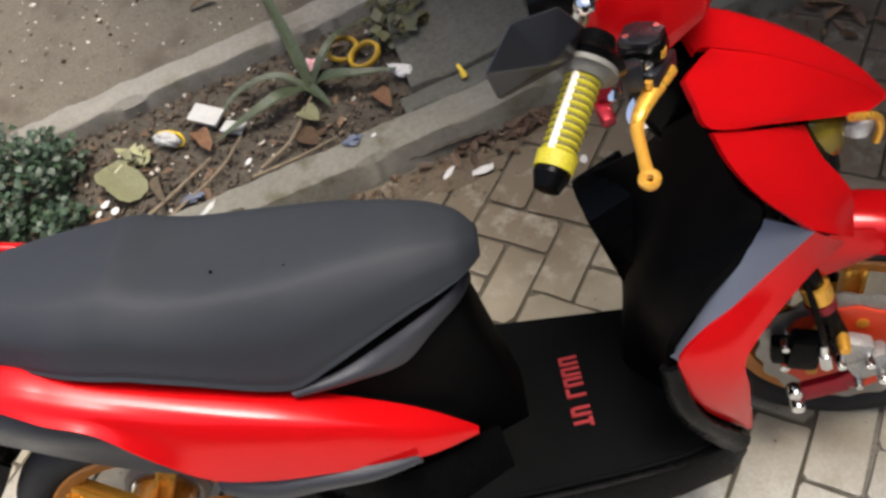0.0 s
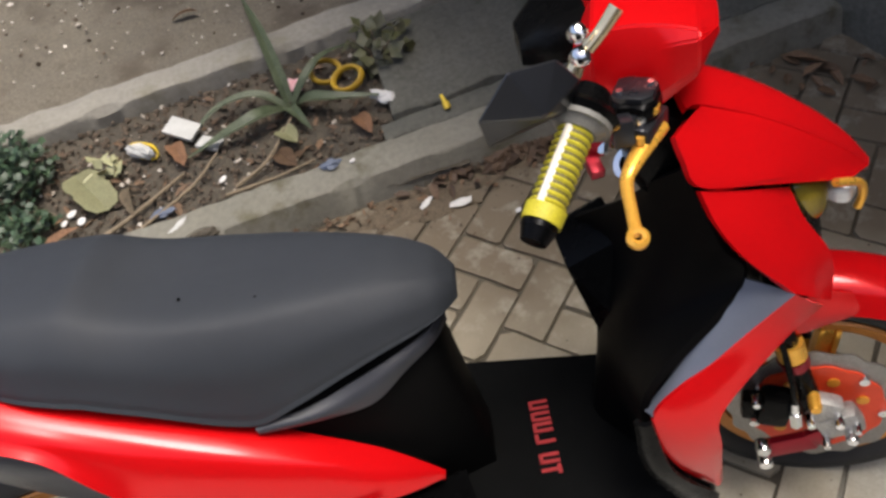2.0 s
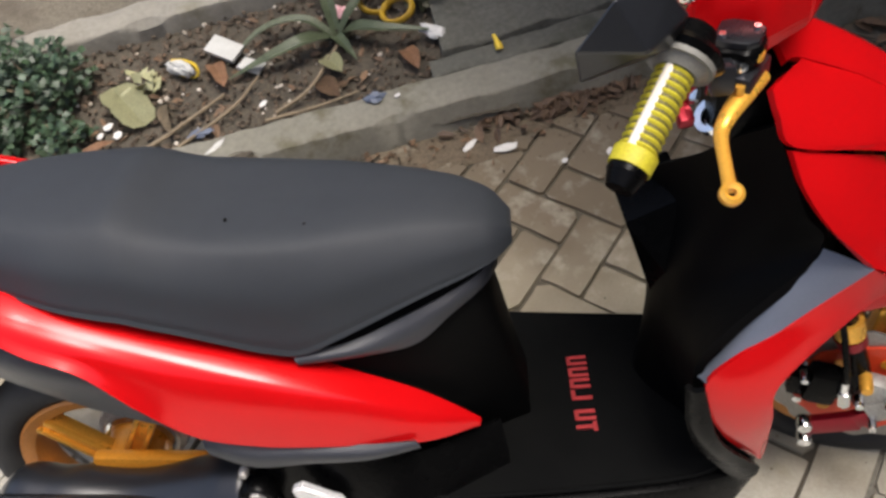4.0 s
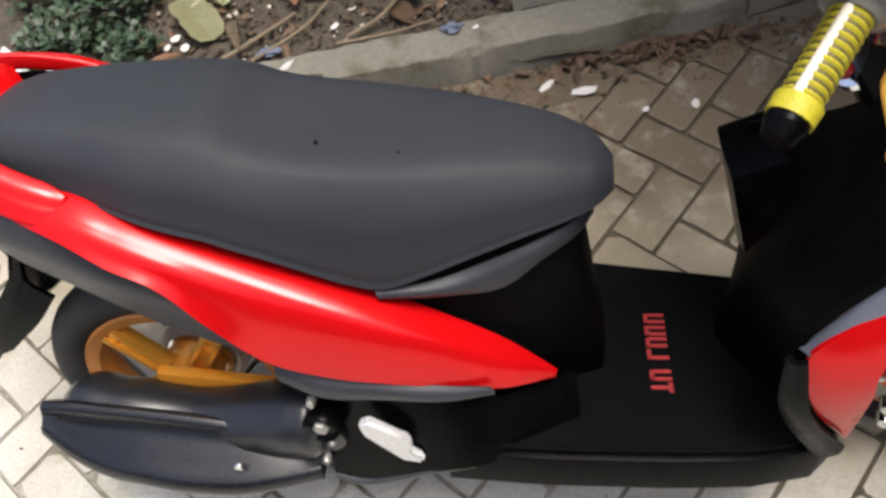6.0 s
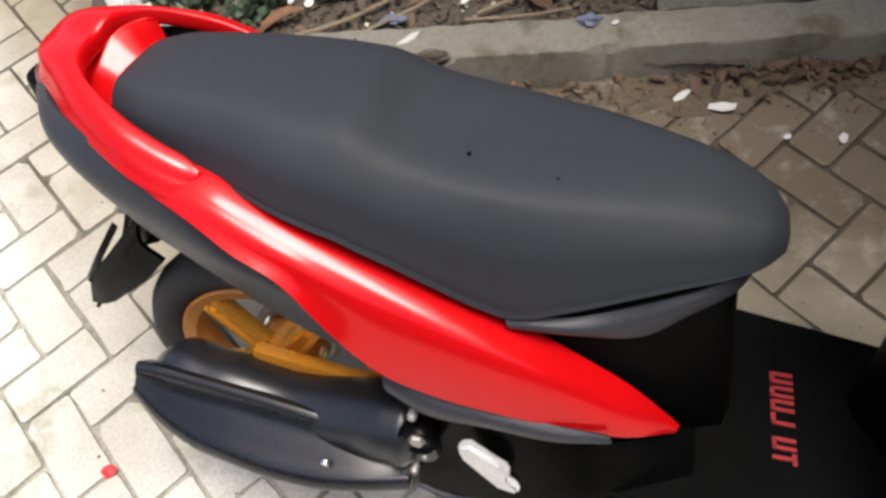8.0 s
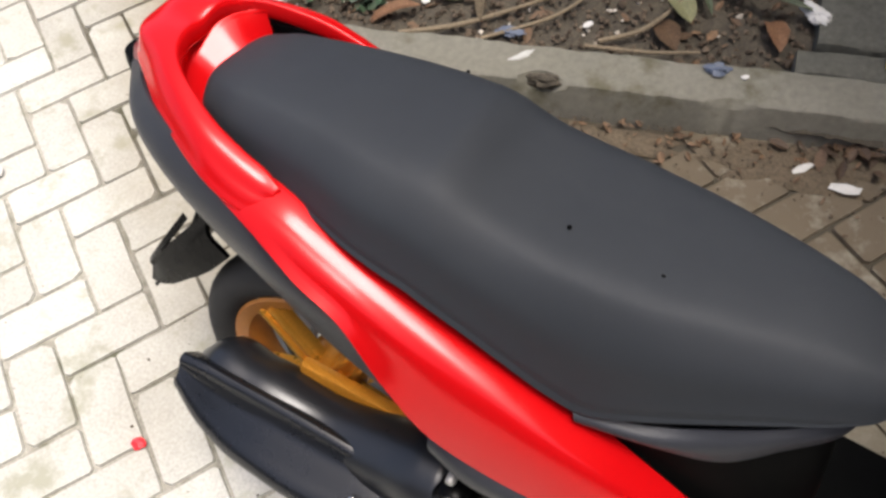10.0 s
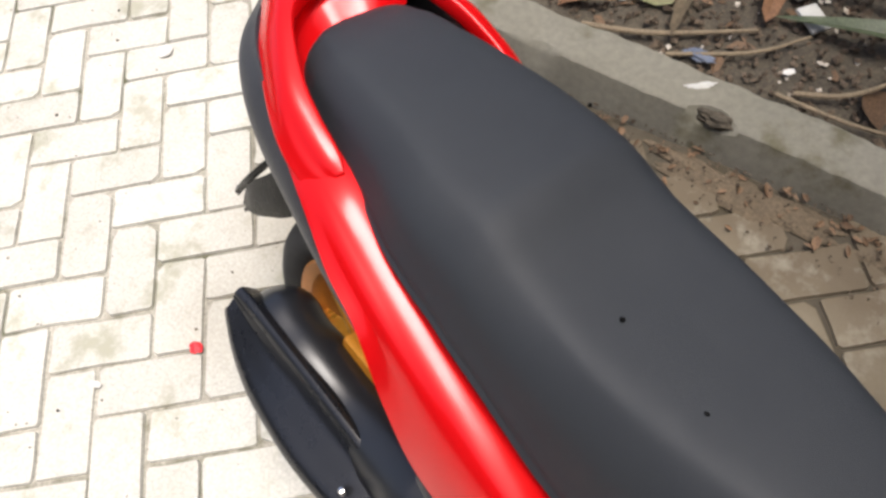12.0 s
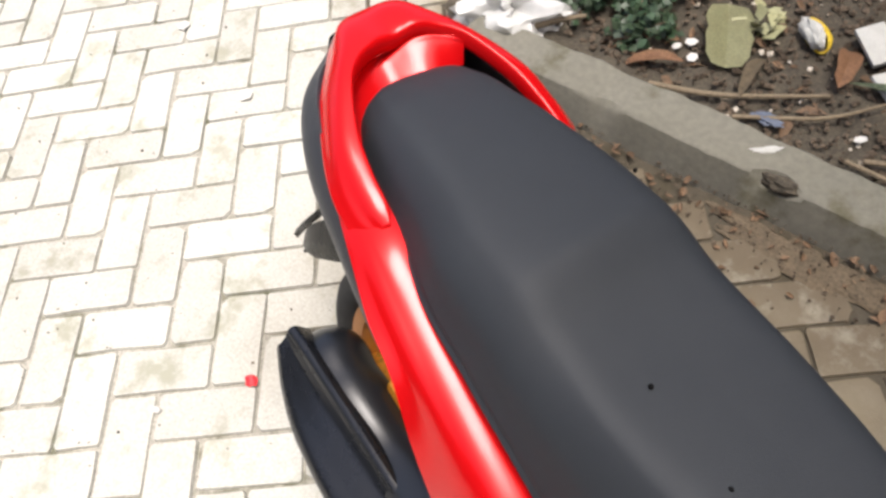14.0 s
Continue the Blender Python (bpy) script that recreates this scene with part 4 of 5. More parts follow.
part("lever_clamp", joined(block(0.03, 0.06, 0.022, pose(0.925, -0.135, 0.922, 0, 0, -35), 0.005), block(0.022, 0.022, 0.03, pose(0.895, -0.16, 0.935), 0.004)), MUFFLER, scooter, "dark lever clamp")
part("clamp_screw", lathe([(0.001, -0.004), (0.011, -0.004), (0.011, 0.004), (0.001, 0.004)], 14, pose(0.928, -0.140, 0.945, 90, 0, 0)), GOLD, scooter)
part("pivot_bolt", lathe([(0.001, -0.006), (0.006, -0.005), (0.008, 0.0), (0.008, 0.006), (0.001, 0.006)], 14, pose(0.915, -0.150, 0.938, 80, 0, 0)), CHROME, scooter)
part("brake_switch", joined(block(0.02, 0.02, 0.03, pose(0.872, -0.120, 0.905), 0.004), block(0.016, 0.03, 0.014, pose(0.868, -0.135, 0.885, 20, 0, 10), 0.003)), WINE, scooter, "wine-red brake switch")
part("mirror_stem", tube([(0.855, -0.122, 0.986), (0.866, -0.120, 1.004), (0.886, -0.118, 1.024), (0.905, -0.114, 1.046)], [0.010, 0.0085, 0.0075, 0.0085], 14), CHAMPAGNE, scooter, "polished pale gold mirror stem")
for x, y, z, r in ((0.864, -0.128, 1.034, 0.010), (0.866, -0.124, 1.007, 0.0115)):
    part("dome_nut", lathe([(0.001, -0.009), (0.55 * r, -0.008), (0.9 * r, -0.004), (r, 0.002), (r, 0.007), (0.001, 0.007)], 18, pose(x, y, z, -40, 0, 20)), CHROME, scooter, "bright domed nut")


def mirror_shell():
    """A faceted mirror back: an uneven rim with a raised point."""
    rim = [(0.752, -0.236, 1.012), (0.759, -0.212, 0.972), (0.838, -0.200, 0.989), (0.850, -0.205, 1.021), (0.829, -0.218, 1.050), (0.784, -0.236, 1.054)]
    bm = bmesh.new()
    vs = [bm.verts.new(p) for p in rim]
    c = Vector((0.812, -0.240, 1.007))
    top = bm.verts.new(c)
    back = [bm.verts.new(Vector(p) + Vector((0.004, 0.018, -0.010))) for p in rim]
    n = len(rim)
    for i in range(n):
        bm.faces.new((vs[i], vs[(i + 1) % n], top))
        bm.faces.new((vs[i], back[i], back[(i + 1) % n], vs[(i + 1) % n]))
    bm.faces.new(back)
    bmesh.ops.recalc_face_normals(bm, faces=bm.faces)
    bmesh.ops.bevel(bm, geom=bm.edges[:], offset=0.0015, segments=1, affect="EDGES")
    return bm


part("mirror", mirror_shell(), MUFFLER, scooter, "faceted dark grey folded mirror", angle=12)

part("ignition_lock", lathe([(0.004, 0.004), (0.012, 0.004), (0.013, -0.004), (0.021, -0.006), (0.024, 0.0), (0.022, 0.012), (0.004, 0.012)], 26, pose(0.931, -0.020, 0.808, -38, 0, -62)), CHROME, scooter, "chrome ignition lock ring")
# front wheel, fork, brake; turned a little to the right
HUB = pose(1.25, 0.08, 0.246, 0, 0, -15) @ pose(0, 0, 0, 5, 0, 0)
STEER = HUB @ pose(-1.252, 0, -0.246)
AXLE = (1.252, 0, 0.246)
front = wheel(STEER @ pose(*AXLE), "front_wheel", 5, 0.245)


def disc_ring(r0, r1, y0, y1, waves=0, depth=0.0, seg=96):
    bm = bmesh.new()
    rows = []
    for i in range(seg):
        a = 2 * math.pi * i / seg
        ro = r1 + depth * math.sin(waves * a)
        rows.append([bm.verts.new((r * math.cos(a), y, r * math.sin(a))) for r, y in ((r0, y0), (ro, y0), (ro, y1), (r0, y1))])
    for i in range(seg):
        for j in range(4):
            bm.faces.new((rows[i][j], rows[(i + 1) % seg][j], rows[(i + 1) % seg][(j + 1) % 4], rows[i][(j + 1) % 4]))
    bmesh.ops.recalc_face_normals(bm, faces=bm.faces)
    bm.transform(STEER @ pose(*AXLE))
    return bm


part("brake_disc", disc_ring(0.098, 0.138, -0.062, -0.058, 16, 0.004), DISC_STEEL, front, "wavy steel brake disc")
part("disc_carrier", disc_ring(0.03, 0.108, -0.066, -0.056, 14, 0.002), ORANGE, front, "orange-red disc carrier")
for k in range(7):
    a = 2 * math.pi * k / 7
    part("disc_rivet", lathe([(0.001, -0.004), (0.008, -0.004), (0.008, 0.004), (0.001, 0.004)], 12, STEER @ pose(*AXLE) @ pose(0.103 * math.cos(a), -0.068, 0.103 * math.sin(a))), CHROME, front)
    part("carrier_hole", lathe([(0.001, -0.003), (0.010, -0.003), (0.010, 0.003), (0.001, 0.003)], 12, STEER @ pose(*AXLE) @ pose(0.075 * math.cos(a + 0.4), -0.0655, 0.075 * math.sin(a + 0.4))), GOLD_PAINT, front)


def at_hub(name, bm, mat, label="", parent=None):
    bm.transform(HUB)
    return part(name, bm, mat, parent or scooter, label)


for side in (-1, 1):
    leg = at_hub("fork_leg", tube([(-0.15, side * 0.085, 0.46), (-0.06, side * 0.088, 0.19), (0.0, side * 0.082, 0.0)], [0.015, 0.016, 0.020], 16), PLASTIC, "black fork leg")
    at_hub("fork_collar", tube([(-0.062, side * 0.088, 0.196), (-0.052, side * 0.088, 0.164)], [0.023, 0.023], 16, 2), GOLD, "gold fork collar", leg)
    at_hub("fork_ring", tube([(-0.052, side * 0.088, 0.160), (-0.045, side * 0.088, 0.142)], [0.024, 0.022], 16, 2), WINE, "wine-red ring", leg)
cal = at_hub("brake_caliper", joined(block(0.070, 0.036, 0.050, pose(0.030, -0.100, 0.018, 0, -30, 0), 0.012), block(0.045, 0.030, 0.055, pose(0.005, -0.098, 0.045, 0, 15, 0), 0.010)), ALLOY, "cast aluminium brake caliper")
at_hub("caliper_bracket", joined(block(0.085, 0.016, 0.040, pose(-0.040, -0.104, -0.052, 0, -26, 0), 0.006), block(0.040, 0.016, 0.034, pose(0.004, -0.104, -0.020, 0, -45, 0), 0.005)), WINE, "wine-red caliper bracket", cal)
at_hub("caliper_body", joined(block(0.052, 0.040, 0.070, pose(-0.070, -0.098, 0.045, 0, 8, 0), 0.012), block(0.03, 0.03, 0.05, pose(-0.105, -0.085, 0.03), 0.008)), PLASTIC, "black caliper housing", cal)
for x, z, r, y in ((-0.083, -0.042, 0.013, -0.120), (-0.077, -0.082, 0.013, -0.120), (0.012, -0.014, 0.007, -0.122), (0.046, 0.010, 0.010, -0.126), (0.024, 0.044, 0.008, -0.122), (-0.016, 0.036, 0.008, -0.118), (-0.100, 0.070, 0.007, -0.108), (0.052, 0.030, 0.006, -0.122)):
    at_hub("caliper_bolt", lathe([(0.001, -0.012), (r * 0.8, -0.012), (r, -0.007), (r, 0.010), (0.001, 0.010)], 14, pose(x, y, z)), CHROME, "", cal)
at_hub("gold_bolt", lathe([(0.001, -0.016), (0.008, -0.016), (0.010, -0.008), (0.010, 0.016), (0.001, 0.016)], 14, pose(-0.015, -0.115, 0.080)), GOLD, "", cal)
at_hub("brake_hose", tube([(-0.042, -0.118, 0.075), (-0.05, -0.125, 0.12), (-0.075, -0.11, 0.22), (-0.12, -0.08, 0.36)], 0.005, 10), PLASTIC, "black brake hose")
at_hub("hose_fitting", joined(tube([(-0.045, -0.120, 0.085), (-0.043, -0.122, 0.060)], [0.007, 0.007], 12, 2), tube([(-0.043, -0.122, 0.062), (-0.038, -0.122, 0.030)], [0.010, 0.010], 6, 2)), CHROME, "bright hose fitting")
# front mudguard
fender = []
for a in np.linspace(radians(165), radians(25), 8):
    r = 0.272
    fender.append([(r * math.cos(a), -0.062, (r - 0.045) * math.sin(a)), (r * math.cos(a), -0.042, (r - 0.004) * math.sin(a)), ((r + 0.010) * math.cos(a), 0, (r + 0.010) * math.sin(a)),
                   (r * math.cos(a), 0.042, (r - 0.004) * math.sin(a)), (r * math.cos(a), 0.062, (r - 0.045) * math.sin(a))])
at_hub("front_mudguard", sheet(fender, 34, 18, 0.005), RED, "red front mudguard")
at_hub("mudguard_side", sheet([[(-0.15, -0.086, 0.30), (-0.06, -0.084, 0.305), (0.02, -0.070, 0.285)], [(-0.13, -0.092, 0.255), (-0.06, -0.092, 0.255), (0.03, -0.076, 0.250)], [(-0.10, -0.088, 0.205), (-0.05, -0.088, 0.212), (-0.01, -0.078, 0.222)]], 12, 12, 0.006), RED, "red mudguard side")
# side stand on the far side
part("side_stand", tube([(0.50, 0.14, 0.22), (0.47, 0.22, 0.14), (0.44, 0.30, 0.082)], [0.012, 0.011, 0.013], 12), PLASTIC, scooter, "black side stand")

# rubber mat on the floorboard
mat_thing = tagged(new("floor_mat"), "black rubber floor mat with red block print on the footboard", "floor mat")
mat_thing.matrix_world = LEAN
mat_outline = [(0.50, -0.182), (0.62, -0.184), (0.78, -0.178), (0.90, -0.168), (0.965, -0.146), (0.985, -0.10), (0.985, 0.10), (0.95, 0.165), (0.78, 0.186), (0.63, 0.205), (0.58, 0.20), (0.50, 0.16)]
part("mat", prism(mat_outline, 0.286, 0.294, bevel=0.003), MAT, mat_thing)
part("mat_border", tube([(x, y, 0.294) for x, y in mat_outline[:6]], 0.004, 8, 40), MAT, mat_thing)
TEXT_ROWS = [(0.068, 2), (0.042, 2), (0.018, 2), (-0.006, 1), (-0.047, 2), (-0.070, 0)]


def glyph(kind):
    w, h, d = 0.033, 0.020, 0.0062
    bars = {2: [(0, h / 2 - d / 2, w, d), (0, -h / 2 + d / 2, w, d), (-w / 2 + d / 2, 0, d, h)], 1: [(0, -h / 2 + d / 2, w, d), (-w / 2 + d / 2, 0, d, h)], 0: [(w / 2 - d / 2, 0, d, h * 0.9), (0, 0, w, d)]}[kind]
    return joined(*[block(a, b_, 0.002, pose(x, y, 0), 0) for x, y, a, b_ in bars])


for y, kind in TEXT_ROWS:
    part("print_mark", glyph(kind), MAT_RED, mat_thing).matrix_basis = pose(0.775 - 0.02 * y, y, 0.2952, 0, 0, 2)


# ---- plants and litter of the bed and the kerb ----
def leaf_mesh(length, width, curl=0.1, seg=6, tip=1.0, seed=0, waist=0.5):
    """A curled leaf along x, with a folded midrib and an uneven rim."""
    rnd = random.Random(seed)
    bm = bmesh.new()
    rows = []
    for i in range(seg + 1):
        s = i / seg
        w = width * 0.5 * (math.sin(math.pi * min(s * 0.94 + 0.06, 1.0)) ** waist) * (1 + rnd.uniform(-0.12, 0.12))
        z = curl * length * (4 * s * (1 - s)) * tip + rnd.uniform(-0.01, 0.01) * length
        rows.append([bm.verts.new((length * (s - 0.5), k * w, z + abs(k) * w * 0.35 + t_)) for t_ in (0.0,) for k in (-1, -0.5, 0, 0.5, 1)])
    for a, b_ in zip(rows, rows[1:]):
        for j in range(4):
            bm.faces.new((a[j], a[j + 1], b_[j + 1], b_[j]))
    bmesh.ops.solidify(bm, geom=bm.faces[:], thickness=0.0012)
    return bm


def lying(name, bm, mat, m, label, category, group=""):
    ob = tagged(part(name, bm, mat, None), label, category, group)
    ob.matrix_world = m
    return ob


def strap(points, width, name="strap_leaf"):
    """A long arching blade with a keel."""
    p = hermite(list(zip(np.linspace(0, 1, len(points)), np.array(points, float))), np.linspace(0, 1, 26))
    bm = bmesh.new()
    rows = []
    for i, c in enumerate(p):
        d = Vector(p[min(i + 1, 25)] - p[max(i - 1, 0)]).normalized()
        s = d.cross(Vector((0, 0, 1))).normalized()
        u = s.cross(d)
        w = width * 0.70 * (1 - (i / 25) ** 3) * (0.6 + 0.4 * min(1, i / 6))
        rows.append([bm.verts.new(Vector(c) + s * (k * w) + u * (abs(k) * w * 0.45)) for k in (-1, -0.5, 0, 0.5, 1)])
    for a, b_ in zip(rows, rows[1:]):
        for j in range(4):
            bm.faces.new((a[j], a[j + 1], b_[j + 1], b_[j]))
    bmesh.ops.solidify(bm, geom=bm.faces[:], thickness=0.0016)
    return bm


lily = tagged(new("strap_leaved_plant"), "strap-leaved plant with long drooping grey-green blades in the bed", "plant")
lily.location = (0.06, 2.03, 0.03)
for pts, w in (([(0.0, 0.0, 0.0), (-0.01, 0.09, 0.09), (-0.035, 0.26, 0.14), (-0.085, 0.54, 0.10)], 0.028),
               ([(0.0, 0.0, 0.0), (0.06, -0.05, 0.06), (0.14, -0.09, 0.07), (0.29, -0.12, 0.05)], 0.036),
               ([(0.0, 0.0, 0.0), (-0.07, -0.06, 0.06), (-0.16, -0.09, 0.065), (-0.33, -0.11, 0.025)], 0.042),
               ([(0.0, 0.0, 0.0), (-0.09, 0.04, 0.06), (-0.21, 0.03, 0.06), (-0.33, -0.04, 0.02)], 0.024),
               ([(0.0, 0.0, 0.0), (0.06, 0.03, 0.07), (0.13, 0.09, 0.09), (0.24, 0.16, 0.06)], 0.024),
               ([(0.0, 0.0, 0.0), (0.00, -0.04, 0.04), (0.02, -0.09, 0.05), (0.05, -0.15, 0.03)], 0.028)):
    part("blade", strap(pts, w), LEAF_STRAP, lily)


def bush(x, y, size, height, count, seed, label, mat=LEAF_DARK, leaf=0.026, z=0.03):
    """A low plant: thin stems and a loose crown of small leaves."""
    rnd = random.Random(seed)
    root = tagged(new("small_leaved_plant"), label, "plant", "low plants in the bed")
    root.location = (x, y, z)
    for k in range(5):
        a = rnd.uniform(0, 6.28)
        part("stem", tube([(0, 0, 0), (0.25 * size * math.cos(a), 0.25 * size * math.sin(a), height * 0.5), (0.55 * size * math.cos(a), 0.55 * size * math.sin(a), height * 0.9)], [0.004, 0.003, 0.0015], 6), TWIG, root)
    bm = bmesh.new()
    for k in range(count):
        a, r, h = rnd.uniform(0, 6.28), size * math.sqrt(rnd.random()), rnd.random()
        r *= 0.75 + 0.35 * noise.noise(Vector((math.cos(a) * 2, math.sin(a) * 2, seed)))
        c = Vector((r * math.cos(a), r * math.sin(a), height * (0.15 + 0.95 * h * (1 - 0.55 * (r / size) ** 2))))
        l, w = leaf * rnd.uniform(0.7, 1.3), leaf * rnd.uniform(0.35, 0.6)
        m = Matrix.Translation(c) @ Euler((rnd.uniform(-0.9, 0.9), rnd.uniform(-0.9, 0.6), rnd.uniform(0, 6.28))).to_matrix().to_4x4()
        vs = [bm.verts.new(m @ Vector(p)) for p in ((0, 0, 0), (l * 0.45, w, 0.1 * l), (l, 0, -0.08 * l), (l * 0.45, -w, 0.1 * l), (l * 0.5, 0, 0.0))]
        for i, j in ((0, 1), (1, 2), (2, 3), (3, 0)):
            bm.faces.new((vs[i], vs[j], vs[4]))
    part("foliage", bm, mat, root, angle=180)


bush(-0.80, 2.03, 0.19, 0.15, 620, 3, "low dark green small-leaved plant spreading over the bed")
bush(-0.92, 1.86, 0.15, 0.11, 420, 4, "low dark green small-leaved plant by the kerb")
bush(-0.72, 1.82, 0.10, 0.07, 180, 9, "sparse low green plant on the soil")
bush(-0.98, 2.15, 0.18, 0.16, 420, 5, "dense dark green small-leaved plant")
bush(0.36, 2.13, 0.13, 0.12, 80, 6, "loose olive-green plant at the end of the bed", LEAF_OLIVE, 0.045)
bush(-0.50, 1.97, 0.05, 0.06, 24, 8, "small pale green seedling", LEAF_PALE, 0.040)

lying("broken_leaf", leaf_mesh(0.19, 0.105, 0.05, 8, seed=1, waist=0.22), LEAF_PALE, pose(-0.545, 1.895, 0.060, 8, -6, 122), "pale yellow-green thick leaf with a torn edge on the soil", "leaf")
lying("yellow_leaf", leaf_mesh(0.11, 0.055, 0.12, 7, seed=2), LEAF_PALE, pose(0.04, 1.865, 0.075, 0, -12, -62), "yellowing leaf lying across the soil", "leaf")
for k, (x, y, l, w, a, lab) in enumerate(((-0.29, 1.955, 0.14, 0.05, -72, "orange-brown dead leaf curled on the soil"), (0.255, 1.85, 0.11, 0.05, -75, "orange-brown dead leaf beside the kerb"), (0.02, 1.80, 0.11, 0.055, -60, "dull brown dead leaf on the soil"),
                                         (-0.22, 2.58, 0.10, 0.03, -8, "curled brown dead leaf on the dirt"), (-0.63, 1.74, 0.13, 0.035, 30, "long brown dead leaf by the kerb"), (-0.43, 1.82, 0.16, 0.03, -78, "narrow beige dead leaf folded on the soil"))):
    lying("dead_leaf", leaf_mesh(l, w, 0.14, 7, seed=10 + k), LEAF_ORANGE if k < 2 or k == 4 else LEAF_DRY if k != 5 else TWIG, pose(x, y, 0.052 if y < 2.3 else 0.10, 10 * (k % 3 - 1), -8, a), lab, "dead leaf", "dead leaves")


def half_peel():
    """A squeezed cup of rind, pinched along its length."""
    bm = bmesh.new()
    bmesh.ops.create_uvsphere(bm, u_segments=24, v_segments=14, radius=0.034)
    bmesh.ops.delete(bm, geom=[v for v in bm.verts if v.co.z > 0.004], context="VERTS")
    for v in bm.verts:
        v.co = Vector((v.co.x * 1.45, v.co.y * (0.75 + 6 * abs(v.co.x) * 0.5), v.co.z * 0.95 + 3.0 * v.co.x ** 2)) + Vector(noise.noise_vector(v.co * 45)) * 0.003
    bmesh.ops.solidify(bm, geom=bm.faces[:], thickness=0.004)
    return bm


peel = lying("fruit_peel", half_peel(), PEEL, pose(-0.385, 1.995, 0.070, 62, 8, -28), "half a squeezed yellow fruit with white pith", "fruit peel")
pith = bmesh.new()
bmesh.ops.create_icosphere(pith, subdivisions=4, radius=0.026)
for v in pith.verts:
    k = noise.fractal(v.co * 70, 0.8, 2.0, 3)
    v.co = Vector((v.co.x * 1.7 - 0.004, v.co.y * 0.8, v.co.z * 0.55 + 0.006)) * (1 + 0.3 * k)
part("pith", pith, TILE, peel, "white pith")
lying("tile_piece", block(0.105, 0.062, 0.014, None, 0.003), TILE, pose(-0.265, 2.04, 0.072, 8, 6, -38), "broken off-white tile lying in the bed", "tile piece")
lying("tile_shard", block(0.07, 0.05, 0.010, None, 0.003), TILE, pose(-0.19, 1.955, 0.060, -6, 8, -30), "small off-white tile shard on the soil", "tile piece")


def torus(r, t, m=None, squash=1.0):
    prof = [(r + t * math.cos(a), t * 1.3 * math.sin(a)) for a in np.linspace(0, 2 * math.pi, 10, endpoint=False)]
    bm = lathe(prof, 32, pose(0, 0, 0, 90, 0, 0))
    bm.transform(Matrix.Diagonal((1, squash, 1, 1)))
    if m:
        bm.transform(m)
    return bm


lying("plastic_ring", torus(0.047, 0.008, None, 0.8), RING, pose(0.188, 2.105, 0.075, 28, 10, 20), "ochre yellow plastic ring in the bed", "plastic ring", "yellow plastic rings")
lying("plastic_ring", torus(0.050, 0.009, None, 0.8), RING, pose(0.245, 2.045, 0.072, 20, -14, -30), "ochre yellow plastic ring in the bed", "plastic ring", "yellow plastic rings")


def crumple(r, amp, sx=1.0, sy=1.0, sz=0.5, seed=0, f=14.0):
    bm = bmesh.new()
    bmesh.ops.create_icosphere(bm, subdivisions=4, radius=r)
    for v in bm.verts:
        k = noise.fractal(v.co * f + Vector((seed, seed, 0)), 0.8, 2.0, 4)
        v.co = Vector((v.co.x * sx, v.co.y * sy, v.co.z * sz)) * (1 + amp * k)
    return bm


lying("wrapper", crumple(0.020, 0.9, 1.3, 0.8, 0.6, 1, 60), PINK, pose(0.085, 2.095, 0.065, 0, 0, -60), "crumpled pink and white wrapper", "wrapper", "wrappers")
lying("wrapper", crumple(0.017, 0.9, 1.4, 0.8, 0.4, 2, 70), BLUE, pose(0.138, 1.688, 0.090, 0, 0, 10), "crumpled faded blue wrapper on the kerb", "wrapper", "wrappers")
lying("wrapper", crumple(0.018, 0.9, 1.5, 0.7, 0.3, 6, 60), BLUE, pose(-0.34, 1.735, 0.055, 0, 0, 10), "crumpled blue scrap beside the kerb", "wrapper", "wrappers")
lying("shell_piece", crumple(0.030, 0.5, 1.4, 0.7, 0.5, 3, 40), WHITE, pose(0.335, 1.912, 0.075, 0, 0, -40), "white and brown food scrap at the bed's end", "food scrap")
lying("cap_piece", joined(tube([(0, 0, 0), (0, 0, 0.018)], [0.010, 0.010], 14, 2), tube([(0, 0.002, 0.018), (0, 0.012, 0.042)], [0.007, 0.005], 12, 2)), PEEL, pose(0.49, 1.775, 0.085, -50, 0, 10), "small yellow plastic cap on the kerb", "bottle cap")
lying("plastic_bag", crumple(0.115, 0.75, 1.0, 0.8, 0.75, 4, 16), BAG, pose(-1.02, 1.68, 0.06, 0, 0, 30), "crumpled clear white plastic bag beside the kerb", "plastic bag")
lying("paper_scrap", crumple(0.016, 0.7, 1.6, 0.4, 0.12, 12, 60), TILE, pose(-0.285, 1.640, 0.087, 0, 0, 40), "torn white paper scrap on the kerb", "paper scrap", "white scraps")


def scrap(l, w, seed):
    """A torn bit of card with uneven corners and a folded flap."""
    rnd = random.Random(seed)
    outline = [(l * 0.5 * math.cos(a) * rnd.uniform(0.75, 1.05) * 1.15, w * 0.5 * math.sin(a) * rnd.uniform(0.75, 1.05) * 1.25) for a in np.linspace(0.5, 6.78, 6, endpoint=False)]
    bm = prism(outline, 0.0, 0.0018, bevel=0.0)
    bmesh.ops.subdivide_edges(bm, edges=bm.edges[:], cuts=2, use_grid_fill=True)
    for v in bm.verts:
        v.co.z += 0.25 * l * max(0.0, v.co.x / l - 0.15) + 0.003 * noise.noise(v.co * 70)
    return bm


